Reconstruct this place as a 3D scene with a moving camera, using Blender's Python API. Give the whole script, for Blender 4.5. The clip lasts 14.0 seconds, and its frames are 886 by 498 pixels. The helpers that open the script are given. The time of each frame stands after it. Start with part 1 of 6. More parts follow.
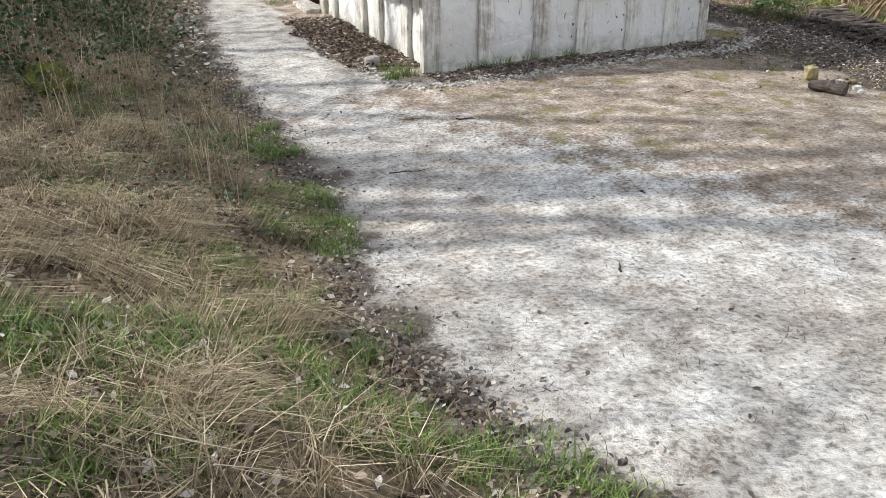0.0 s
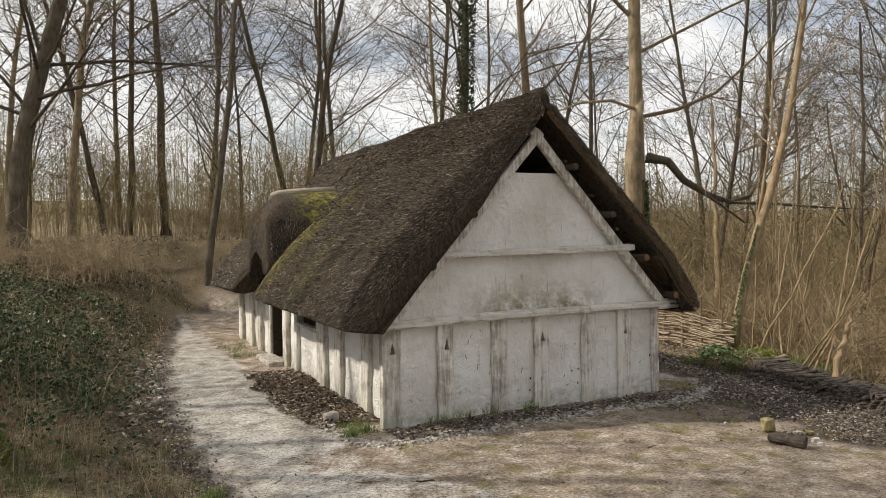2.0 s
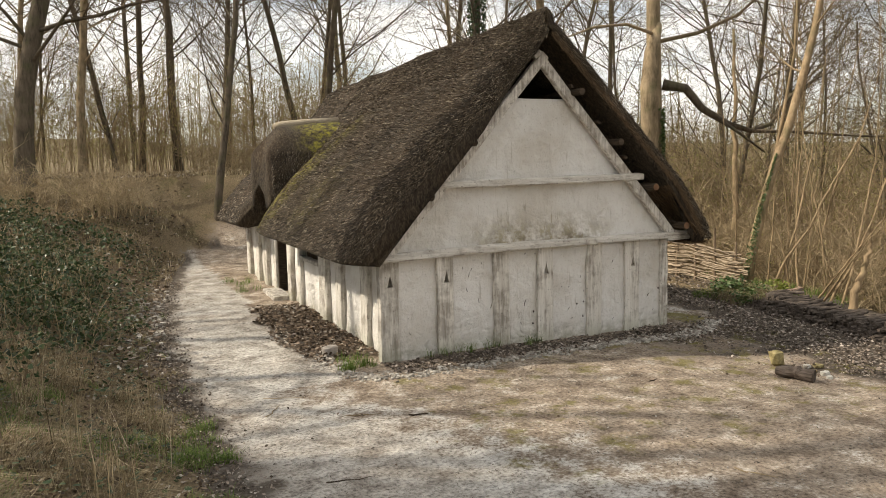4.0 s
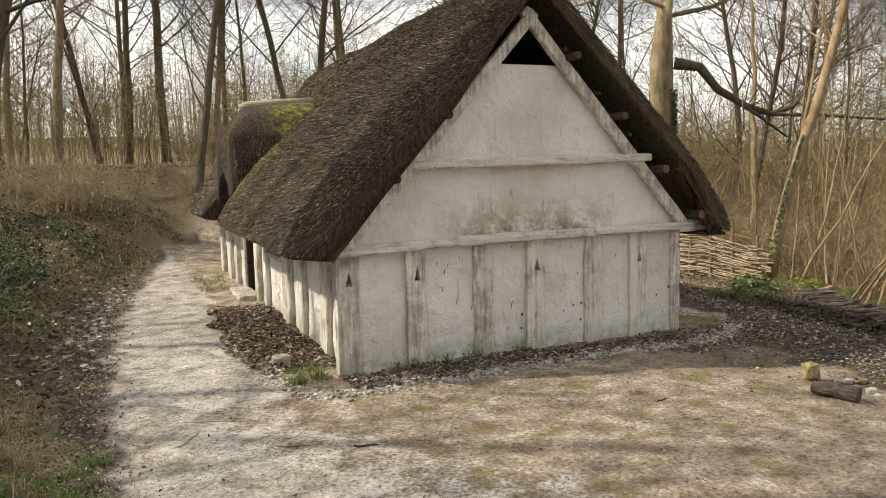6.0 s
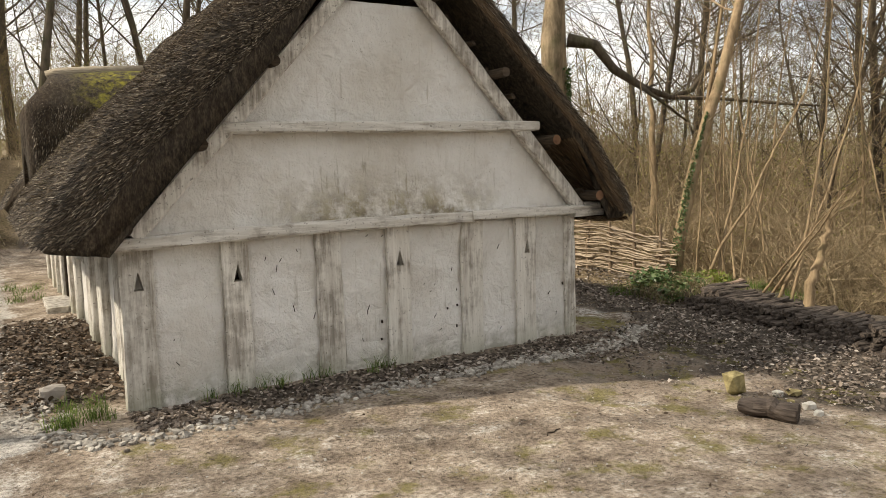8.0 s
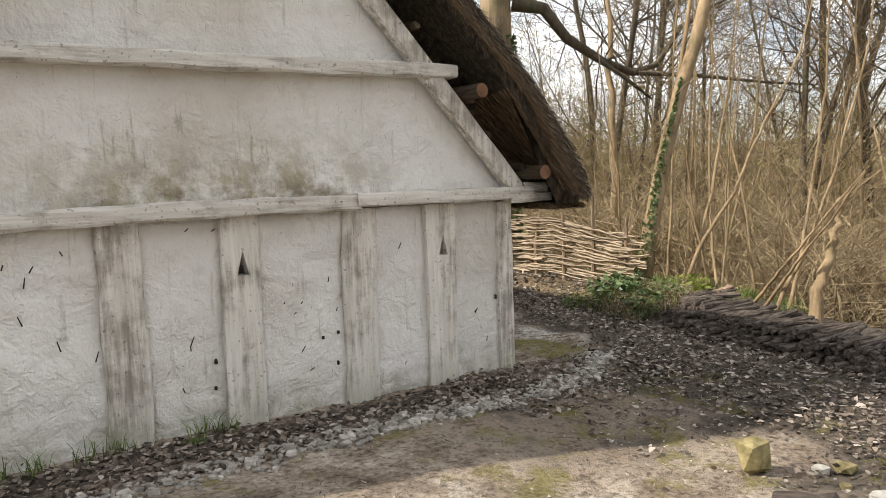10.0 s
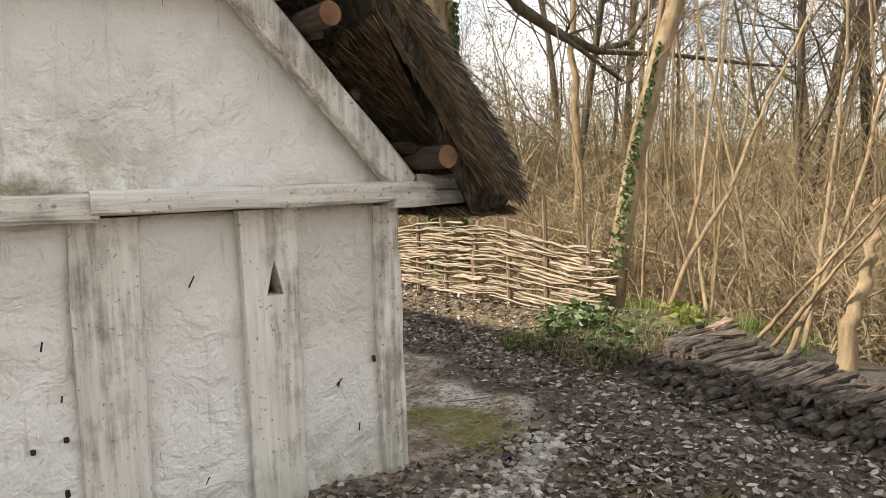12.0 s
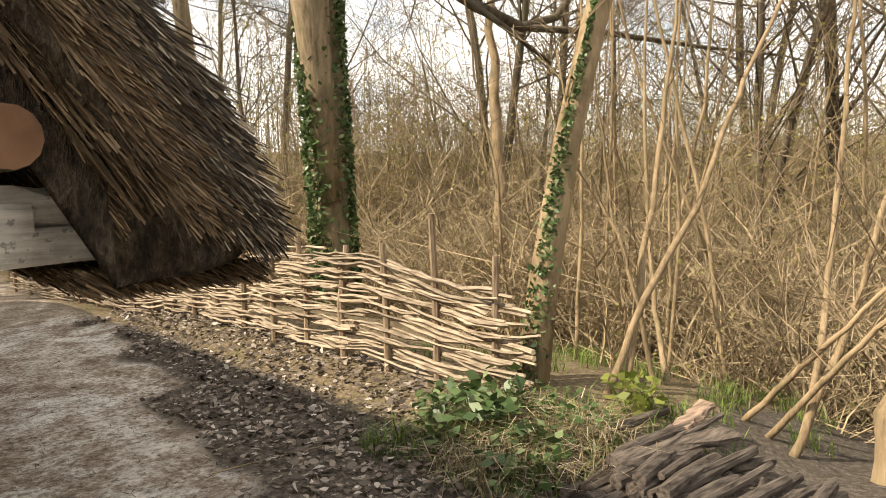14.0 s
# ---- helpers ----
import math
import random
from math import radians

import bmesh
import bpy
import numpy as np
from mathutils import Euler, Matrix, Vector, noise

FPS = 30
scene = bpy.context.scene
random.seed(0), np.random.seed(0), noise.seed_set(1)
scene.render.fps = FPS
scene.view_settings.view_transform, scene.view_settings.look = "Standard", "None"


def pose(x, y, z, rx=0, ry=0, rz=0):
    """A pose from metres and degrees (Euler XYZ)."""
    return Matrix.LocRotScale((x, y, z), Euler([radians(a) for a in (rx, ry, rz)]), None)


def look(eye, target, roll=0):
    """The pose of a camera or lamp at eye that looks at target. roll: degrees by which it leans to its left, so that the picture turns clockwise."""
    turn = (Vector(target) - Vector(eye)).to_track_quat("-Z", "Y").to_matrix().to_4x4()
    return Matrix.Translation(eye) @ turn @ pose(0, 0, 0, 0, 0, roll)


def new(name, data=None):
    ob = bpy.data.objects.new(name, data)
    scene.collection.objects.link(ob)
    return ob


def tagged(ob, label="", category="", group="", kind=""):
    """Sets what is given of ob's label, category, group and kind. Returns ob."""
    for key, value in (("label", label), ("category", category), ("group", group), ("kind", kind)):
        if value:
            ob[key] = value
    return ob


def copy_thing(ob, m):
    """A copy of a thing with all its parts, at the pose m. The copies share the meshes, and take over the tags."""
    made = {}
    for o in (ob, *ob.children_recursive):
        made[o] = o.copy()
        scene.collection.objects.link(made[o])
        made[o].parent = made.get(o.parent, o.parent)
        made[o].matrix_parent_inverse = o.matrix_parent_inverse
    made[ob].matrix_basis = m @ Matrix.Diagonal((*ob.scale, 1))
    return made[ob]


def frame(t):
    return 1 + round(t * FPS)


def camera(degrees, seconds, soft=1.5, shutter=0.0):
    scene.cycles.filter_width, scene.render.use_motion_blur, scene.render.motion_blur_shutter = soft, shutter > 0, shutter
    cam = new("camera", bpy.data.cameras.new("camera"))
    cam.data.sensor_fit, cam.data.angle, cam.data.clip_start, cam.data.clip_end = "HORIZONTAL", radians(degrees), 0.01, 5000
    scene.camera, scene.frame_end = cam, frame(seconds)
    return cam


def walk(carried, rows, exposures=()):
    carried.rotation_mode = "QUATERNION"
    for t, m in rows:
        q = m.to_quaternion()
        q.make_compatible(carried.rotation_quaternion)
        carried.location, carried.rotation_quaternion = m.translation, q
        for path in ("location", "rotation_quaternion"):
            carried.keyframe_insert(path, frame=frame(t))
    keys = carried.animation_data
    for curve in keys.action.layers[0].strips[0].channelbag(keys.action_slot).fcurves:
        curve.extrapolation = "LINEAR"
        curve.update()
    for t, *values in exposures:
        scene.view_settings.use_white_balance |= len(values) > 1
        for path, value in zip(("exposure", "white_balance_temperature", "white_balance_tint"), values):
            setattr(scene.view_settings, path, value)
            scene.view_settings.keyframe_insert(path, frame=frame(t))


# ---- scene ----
cam = camera(60.4, 14.0, soft=0.9)
METRES, EYE, TILT, LEAN, TURN = 11.0, 2.255, 0.0, 0.0, -23.5
ROWS = [
    (0.0, 0.0, 0.0, 0.0, -0.29, -26.62, 0.58),
    (0.5, 0.0011, 0.0005, 0.0056, -1.25, -20.17, 0.59),
    (1.0, 0.0009, 0.0016, 0.0115, -1.72, -13.64, 0.57),
    (1.5, 0.0025, 0.0066, 0.0134, -2.47, -7.19, 0.54),
    (2.0, 0.0025, 0.0143, 0.016, -3.16, -1.58, 0.54),
    (2.5, 0.0076, 0.0196, 0.0131, -3.29, -0.51, 0.61),
    (3.0, 0.0175, 0.0254, 0.0113, -3.4, -4.66, 0.75),
    (3.5, 0.0227, 0.0282, 0.011, -2.38, -6.23, 0.85),
    (6.0, 0.0723, 0.1709, -0.0132, -0.72, -6.49, 1.12),
    (6.5, 0.0857, 0.205, -0.0159, -1.98, -6.35, 1.14),
    (7.0, 0.0953, 0.2438, -0.0224, -4.23, -6.36, 1.16),
    (7.5, 0.1116, 0.2829, -0.0323, -6.88, -6.31, 1.23),
    (8.0, 0.1288, 0.3324, -0.0454, -7.93, -6.27, 1.26),
    (10.5, 0.23, 0.578, -0.0751, -11.71, -6.01, 1.56),
    (11.0, 0.2537, 0.6226, -0.0779, -12.28, -6.01, 1.56),
    (11.5, 0.2775, 0.6678, -0.0794, -12.75, -5.91, 1.57),
    (12.0, 0.2974, 0.7136, -0.0816, -13.08, -5.84, 1.56),
    (12.5, 0.3214, 0.7623, -0.0811, -13.68, -5.84, 1.52),
    (13.0, 0.3419, 0.8055, -0.0816, -14.19, -5.83, 1.53),
    (13.5, 0.3649, 0.8464, -0.0823, -15.78, -5.79, 1.54),
    (14.0, 0.3923, 0.8901, -0.0824, -17.67, -5.76, 1.62),
]
walk(cam, [(t, pose(0, 0, EYE, TILT, LEAN, TURN) @ pose(METRES * x, METRES * y, METRES * z, 90 + pitch, roll, yaw)) for t, x, y, z, yaw, pitch, roll in ROWS],
     exposures=[(0.0, 0.38, 5950, 10), (1.0, 0.34, 6350, 10), (1.6, -0.06, 6600, 10), (2.2, -0.22, 6800, 10), (2.6, -0.12, 6800, 10), (3.0, -0.14, 7000, 10), (3.5, 0.03, 7150, 10), (6.5, 0.06, 7150, 10), (8.2, 0.04, 7100, 10), (10.3, 0.44, 6650, 10), (11.5, 0.62, 6700, 10), (12.0, 0.62, 6850, 10), (12.8, 0.56, 7050, 10), (14.0, 0.68, 7400, 10)])

# ---- world, sun, exposure ----
SUN_AZ, SUN_EL = 156.0, 41.0          # degrees, counter-clockwise from +x; height
world = bpy.data.worlds.new("sky")
scene.world = world
world.use_nodes = True
wn, wl = world.node_tree.nodes, world.node_tree.links
bg = wn["Background"]
sky = wn.new("ShaderNodeTexSky")
sky.sky_type, sky.sun_disc = "NISHITA", False
sky.sun_elevation, sky.sun_rotation = radians(SUN_EL), radians(90 - SUN_AZ)
sky.dust_density, sky.air_density = 1.5, 1.0
wtc = wn.new("ShaderNodeTexCoord")
wmap = wn.new("ShaderNodeMapping")
wmap.inputs["Scale"].default_value = (1.0, 1.0, 3.5)
cloud = wn.new("ShaderNodeTexNoise")
cloud.inputs["Scale"].default_value, cloud.inputs["Detail"].default_value = 3.4, 7.0
cramp = wn.new("ShaderNodeValToRGB")
cramp.color_ramp.elements[0].color = (0.35, 0.35, 0.35, 1)
cramp.color_ramp.elements[0].position, cramp.color_ramp.elements[1].position = 0.40, 0.56
cmix = wn.new("ShaderNodeMix")
cmix.data_type = "RGBA"
cmix.inputs["B"].default_value = (10.2, 10.4, 10.7, 1)
wl.new(wtc.outputs["Generated"], wmap.inputs["Vector"])
wl.new(wmap.outputs["Vector"], cloud.inputs["Vector"])
wl.new(cloud.outputs["Fac"], cramp.inputs["Fac"])
wl.new(cramp.outputs["Color"], cmix.inputs["Factor"])
wl.new(sky.outputs["Color"], cmix.inputs["A"])
wl.new(cmix.outputs["Result"], bg.inputs["Color"])
bg.inputs["Strength"].default_value = 0.12
sun = new("sun", bpy.data.lights.new("sun", "SUN"))
sun.data.energy, sun.data.angle, sun.data.color = 5.0, radians(0.6), (1.0, 0.93, 0.82)
az, el = radians(SUN_AZ), radians(SUN_EL)
sun_dir = Vector((math.cos(az) * math.cos(el), math.sin(az) * math.cos(el), math.sin(el)))
sun.matrix_world = look(sun_dir * 60, (0, 0, 0))

# ---- materials ----
class Mat:
    """A node material with short calls for the usual chains."""
    def __init__(self, name, rough=0.9, spec=0.2):
        self.m = bpy.data.materials.new(name)
        self.m.use_nodes = True
        self.n, self.l = self.m.node_tree.nodes, self.m.node_tree.links
        self.b = self.n["Principled BSDF"]
        self.b.inputs["Roughness"].default_value = rough
        self.b.inputs["Specular IOR Level"].default_value = spec
        self.pos = self.n.new("ShaderNodeNewGeometry").outputs["Position"]

    def obj(self):
        return self.n.new("ShaderNodeTexCoord").outputs["Object"]

    def noise(self, scale, detail=4.0, stretch=None, vec=None, rough=0.55, warp=0.0):
        t = self.n.new("ShaderNodeTexNoise")
        t.inputs["Scale"].default_value, t.inputs["Detail"].default_value, t.inputs["Roughness"].default_value = scale, detail, rough
        t.inputs["Distortion"].default_value = warp
        v = vec or self.pos
        if stretch:
            mp = self.n.new("ShaderNodeMapping")
            mp.inputs["Scale"].default_value = stretch
            self.l.new(v, mp.inputs["Vector"])
            v = mp.outputs["Vector"]
        self.l.new(v, t.inputs["Vector"])
        return t.outputs["Fac"]

    def ramp(self, fac, stops):
        r = self.n.new("ShaderNodeValToRGB")
        e = r.color_ramp.elements
        while len(e) < len(stops):
            e.new(0.5)
        for k, (p, c) in enumerate(stops):
            e[k].position = p
            e[k].color = (*c, 1) if isinstance(c, tuple) else (c, c, c, 1)
        self.l.new(fac, r.inputs["Fac"])
        return r.outputs["Color"]

    def put(self, socket, v):
        if hasattr(v, "is_output"):
            self.l.new(v, socket)
        elif isinstance(v, tuple):
            socket.default_value = (*v, 1)
        else:
            socket.default_value = v

    def mix(self, fac, a, b, kind="MIX"):
        x = self.n.new("ShaderNodeMix")
        x.data_type, x.blend_type = "RGBA", kind
        for key, v in (("Factor", fac), ("A", a), ("B", b)):
            self.put(x.inputs[key], v)
        return x.outputs["Result"]

    def math(self, op, a, b=0.0):
        x = self.n.new("ShaderNodeMath")
        x.operation = op
        self.put(x.inputs[0], a), self.put(x.inputs[1], b)
        return x.outputs["Value"]

    def axis(self, k):
        s = self.n.new("ShaderNodeSeparateXYZ")
        self.l.new(self.pos, s.inputs["Vector"])
        return s.outputs[k]

    def band(self, v, a, b):
        r = self.n.new("ShaderNodeMapRange")
        r.interpolation_type = "SMOOTHSTEP"
        r.inputs["From Min"].default_value, r.inputs["From Max"].default_value = a, b
        self.l.new(v, r.inputs["Value"])
        return r.outputs["Result"]

    def attr(self, name):
        a = self.n.new("ShaderNodeAttribute")
        a.attribute_name = name
        s = self.n.new("ShaderNodeSeparateColor")
        self.l.new(a.outputs["Color"], s.inputs["Color"])
        return s.outputs

    def island(self):
        return self.n.new("ShaderNodeNewGeometry").outputs["Random Per Island"]

    def random(self):
        return self.n.new("ShaderNodeObjectInfo").outputs["Random"]

    def done(self, color, bump=None, strength=0.4, dist=0.02, rough=None):
        self.put(self.b.inputs["Base Color"], color)
        if rough is not None:
            self.put(self.b.inputs["Roughness"], rough)
        if bump is not None:
            bp = self.n.new("ShaderNodeBump")
            bp.inputs["Strength"].default_value, bp.inputs["Distance"].default_value = strength, dist
            self.l.new(bump, bp.inputs["Height"])
            self.l.new(bp.outputs["Normal"], self.b.inputs["Normal"])
        return self.m


def leafy(name, stops, rough=0.6, glow=0.25):
    """Thin leaves and blades: a colour for each island, some light let through."""
    k = Mat(name, rough, 0.3)
    c = k.ramp(k.island(), stops)
    v = k.noise(3.0, 3)
    c = k.mix(0.6, c, k.ramp(v, [(0.3, 0.6), (0.7, 1.3)]), "MULTIPLY")
    k.done(c)
    tr = k.n.new("ShaderNodeBsdfTranslucent")
    ms = k.n.new("ShaderNodeMixShader")
    ms.inputs["Fac"].default_value = glow
    k.l.new(c, tr.inputs["Color"])
    k.l.new(k.b.outputs["BSDF"], ms.inputs[1]), k.l.new(tr.outputs["BSDF"], ms.inputs[2])
    k.l.new(ms.outputs["Shader"], k.n["Material Output"].inputs["Surface"])
    return k.m


def m_plaster():
    k = Mat("limewashed daub", 0.95, 0.1)
    big, mid, fine = k.noise(1.3, 5), k.noise(7, 6), k.noise(60, 4)
    c = k.ramp(big, [(0.3, (0.65, 0.615, 0.555)), (0.5, (0.77, 0.75, 0.71)), (0.7, (0.835, 0.82, 0.79))])
    c = k.mix(k.ramp(mid, [(0.55, 0.0), (0.8, 0.35)]), c, (0.46, 0.41, 0.33))
    # lichen and dirt under the middle of the upper panel, and damp along the foot
    z, x = k.axis("Z"), k.axis("X")
    m1 = k.math("MULTIPLY", k.band(z, 1.20, 1.27), k.band(z, 1.9, 1.24))
    m1 = k.math("MULTIPLY", m1, k.math("MULTIPLY", k.band(x, 4.4, 5.5), k.band(x, 7.5, 6.4)))
    m1 = k.math("MULTIPLY", m1, k.ramp(k.noise(6.5, 10, rough=0.72), [(0.36, 0.0), (0.56, 1.0)]))
    c = k.mix(k.math("MULTIPLY", m1, 0.9), c, k.ramp(k.noise(9, 5), [(0.4, (0.30, 0.255, 0.13)), (0.6, (0.17, 0.13, 0.07))]))
    runs = k.math("MULTIPLY", k.math("MULTIPLY", k.band(z, 1.25, 1.5), k.band(z, 2.0, 1.75)), k.math("MULTIPLY", k.band(x, 5.0, 5.4), k.band(x, 6.7, 6.2)))
    runs = k.math("MULTIPLY", runs, k.ramp(k.noise(4, 6, (5, 5, 0.6), rough=0.7), [(0.57, 0.0), (0.64, 0.5)]))
    c = k.mix(runs, c, (0.25, 0.22, 0.13))
    m2 = k.math("MULTIPLY", k.band(z, 0.22, -0.08), k.ramp(k.noise(11, 6), [(0.35, 0.0), (0.6, 1.0)]))
    c = k.mix(k.math("MULTIPLY", m2, 0.6), c, (0.24, 0.24, 0.15))
    m3 = k.ramp(k.noise(4, 8, (6, 6, 0.5)), [(0.62, 0.0), (0.72, 0.5)])
    c = k.mix(m3, c, (0.42, 0.38, 0.31))
    marks = k.noise(6, 5, rough=0.65, warp=0.7)
    h = k.math("ADD", k.math("MULTIPLY", mid, 1.0), k.math("ADD", k.math("MULTIPLY", fine, 0.18), k.math("MULTIPLY", marks, 0.9)))
    return k.done(c, h, 0.85, 0.05)


def m_limewood(name="limewashed oak", worn=0.44, stretch=(6, 6, 0.5)):
    k = Mat(name, 0.85, 0.15)
    streak, patch = k.noise(5, 8, stretch, rough=0.65), k.noise(4.2, 7, rough=0.65)
    c = k.ramp(streak, [(0.35, (0.58, 0.54, 0.48)), (0.5, (0.70, 0.67, 0.61)), (0.65, (0.80, 0.77, 0.71))])
    w = k.ramp(k.math("ADD", k.math("MULTIPLY", patch, 0.7), k.math("MULTIPLY", streak, 0.3)), [(worn - 0.06, 0.0), (worn + 0.06, 1.0)])
    c = k.mix(w, k.ramp(streak, [(0.35, (0.30, 0.27, 0.23)), (0.65, (0.54, 0.50, 0.44))]), c)
    c = k.mix(k.ramp(k.noise(40, 3), [(0.63, 0.0), (0.67, 0.6)]), c, (0.13, 0.115, 0.095))
    v = k.random()
    c = k.mix(0.5, c, k.ramp(v, [(0.0, 0.75), (1.0, 1.1)]), "MULTIPLY")
    c = k.mix(k.math("MULTIPLY", k.band(k.axis("Z"), 0.25, -0.1), 0.5), c, (0.36, 0.37, 0.27))
    return k.done(c, streak, 0.6, 0.02)


def m_wood(name, a, b, scale=6, stretch=(1, 1, 8)):
    k = Mat(name, 0.85, 0.2)
    g = k.noise(scale, 6, stretch, vec=k.obj())
    c = k.ramp(g, [(0.3, a), (0.7, b)])
    c = k.mix(0.6, c, k.ramp(k.random(), [(0.0, 0.6), (1.0, 1.35)]), "MULTIPLY")
    return k.done(c, g, 0.5, 0.02)


def m_thatch(name="weathered reed thatch", tint=(1, 1, 1)):
    k = Mat(name, 0.9, 0.25)
    a, b, big = k.noise(26, 5, (1, 1, 0.35), rough=0.7), k.noise(90, 3, (1, 1, 0.4)), k.noise(1.2, 5)
    f = k.math("ADD", k.math("MULTIPLY", a, 0.6), k.math("MULTIPLY", b, 0.4))
    c = k.ramp(f, [(0.36, (0.014, 0.011, 0.008)), (0.5, (0.055, 0.043, 0.031)), (0.66, (0.15, 0.12, 0.085))])
    c = k.mix(k.ramp(big, [(0.45, 0.0), (0.7, 0.4)]), c, (0.085, 0.054, 0.03))
    mo = k.math("MULTIPLY", k.attr("moss")[0], k.ramp(k.noise(8, 6, rough=0.7), [(0.42, 0.0), (0.60, 1.0)]))
    c = k.mix(mo, c, k.ramp(k.noise(30, 3), [(0.35, (0.15, 0.14, 0.022)), (0.65, (0.42, 0.38, 0.05))]))
    return k.done(c, f, 1.0, 0.06)


def m_ground():
    k = Mat("chalky trodden ground", 0.95, 0.12)
    zone = k.attr("zone")          # red: chalk path, green: grass and moss, blue: leaf mould and some painted shade
    big, mid, fine, grit = k.noise(0.7, 6), k.noise(3.5, 6, rough=0.65), k.noise(28, 6, rough=0.7), k.noise(120, 3)
    earth = k.ramp(mid, [(0.3, (0.16, 0.122, 0.092)), (0.48, (0.32, 0.26, 0.203)), (0.68, (0.52, 0.44, 0.355))])
    chalk = k.ramp(mid, [(0.3, (0.22, 0.195, 0.168)), (0.48, (0.43, 0.405, 0.365)), (0.66, (0.63, 0.61, 0.57))])
    speck = k.ramp(fine, [(0.36, 0.5), (0.47, 0.93), (0.62, 1.22)])
    mould = k.ramp(fine, [(0.3, (0.045, 0.037, 0.030)), (0.55, (0.125, 0.105, 0.085)), (0.75, (0.25, 0.215, 0.18))])
    turf = k.ramp(fine, [(0.3, (0.075, 0.057, 0.037)), (0.5, (0.185, 0.142, 0.088)), (0.7, (0.32, 0.25, 0.16))])
    turf = k.mix(k.ramp(k.noise(1.7, 6, rough=0.7), [(0.50, 0.0), (0.66, 0.45)]), turf, k.ramp(fine, [(0.35, (0.045, 0.05, 0.018)), (0.65, (0.13, 0.135, 0.045))]))
    moss = k.ramp(k.noise(40, 4), [(0.35, (0.11, 0.10, 0.02)), (0.65, (0.24, 0.215, 0.06))])
    wob = k.math("ADD", k.math("MULTIPLY", k.math("SUBTRACT", mid, 0.5), 1.3), k.math("MULTIPLY", k.math("SUBTRACT", fine, 0.5), 0.7))
    def edge(s, lo=0.35, hi=0.65):
        return k.band(k.math("ADD", s, wob), lo, hi)
    chalk = k.mix(k.ramp(big, [(0.42, 0.0), (0.62, 0.75)]), chalk, k.mix(0.45, earth, chalk))
    c = k.mix(edge(zone[0]), earth, chalk)
    c = k.mix(1.0, c, speck, "MULTIPLY")
    c = k.mix(k.ramp(k.noise(2.3, 7, rough=0.7), [(0.55, 0.0), (0.68, 0.30)]), c, (0.17, 0.13, 0.095))
    patch = k.ramp(k.math("ADD", k.noise(2.6, 7, rough=0.7), k.math("MULTIPLY", k.attr("moss")[0], 0.22)), [(0.67, 0.0), (0.77, 0.7)])
    c = k.mix(edge(zone[2]), c, mould)
    c = k.mix(patch, c, moss)
    mat = k.math("MULTIPLY", k.ramp(k.attr("moss")[0], [(0.72, 0.0), (0.95, 0.85)]), k.ramp(k.noise(7, 6, rough=0.7), [(0.36, 0.0), (0.52, 1.0)]))
    c = k.mix(mat, c, moss)
    c = k.mix(edge(zone[1]), c, turf)
    h = k.math("ADD", k.math("MULTIPLY", fine, 0.7), k.math("ADD", k.math("MULTIPLY", grit, 0.3), k.math("MULTIPLY", mid, 1.2)))
    return k.done(c, h, 0.75, 0.05)


def m_bark(name, a, b, green=0.0, vec=None):
    k = Mat(name, 0.9, 0.15)
    g, big = k.noise(14, 7, (1, 1, 0.22), rough=0.7), k.noise(1.6, 5)
    c = k.ramp(g, [(0.32, a), (0.66, b)])
    c = k.mix(k.ramp(big, [(0.45, 0.0), (0.7, 0.55)]), c, tuple(v * 1.35 for v in b))
    if green:
        c = k.mix(k.ramp(k.noise(3.3, 5), [(0.5, 0.0), (0.7, green)]), c, (0.09, 0.10, 0.04))
    c = k.mix(0.5, c, k.ramp(k.island(), [(0.0, 0.6), (1.0, 1.3)]), "MULTIPLY")
    return k.done(c, g, 0.7, 0.03)


def m_stone(name, a, b):
    k = Mat(name, 0.9, 0.2)
    g = k.noise(14, 6, vec=k.obj())
    c = k.ramp(g, [(0.3, a), (0.7, b)])
    c = k.mix(0.7, c, k.ramp(k.math("FRACT", k.math("ADD", k.island(), k.random())), [(0.0, 0.55), (1.0, 1.25)]), "MULTIPLY")
    return k.done(c, g, 0.5, 0.02)


PLASTER, LIME, LIME_B = m_plaster(), m_limewood(), m_limewood("limewashed oak, worn to grey", 0.50)
LIME_H = m_limewood("limewashed oak beam", 0.44, (0.5, 6, 6))
THATCH, GROUND = m_thatch(), m_ground()
STRAW = leafy("reed ends", [(0.0, (0.012, 0.009, 0.007)), (0.45, (0.05, 0.037, 0.025)), (0.72, (0.125, 0.093, 0.062)), (0.9, (0.26, 0.21, 0.15)), (1.0, (0.55, 0.48, 0.37))], 0.6, 0.1)
DAUB_STRAW = leafy("straw in the daub", [(0.0, (0.30, 0.26, 0.20)), (0.6, (0.56, 0.51, 0.43)), (1.0, (0.80, 0.77, 0.71))], 0.9, 0.0)
# Unweathered brown, lightened to hold the glow bounced up from the ground.
REED_BROWN = leafy("sheltered brown reed with bounce light painted in", [(0.0, (0.045, 0.029, 0.016)), (0.5, (0.125, 0.08, 0.044)), (0.85, (0.23, 0.158, 0.09)), (1.0, (0.34, 0.25, 0.15))], 0.6, 0.1)
DARKWOOD = m_wood("dark old oak", (0.03, 0.022, 0.016), (0.10, 0.075, 0.052))
ENDGRAIN = m_wood("sawn log end", (0.12, 0.062, 0.035), (0.25, 0.14, 0.08), 9, (1, 1, 1))
ROD = m_wood("peeled hazel rods", (0.16, 0.12, 0.082), (0.46, 0.375, 0.28), 7, (6, 1, 6))
RODEND = m_wood("cut hazel end", (0.55, 0.43, 0.27), (0.70, 0.58, 0.40), 9, (1, 1, 1))
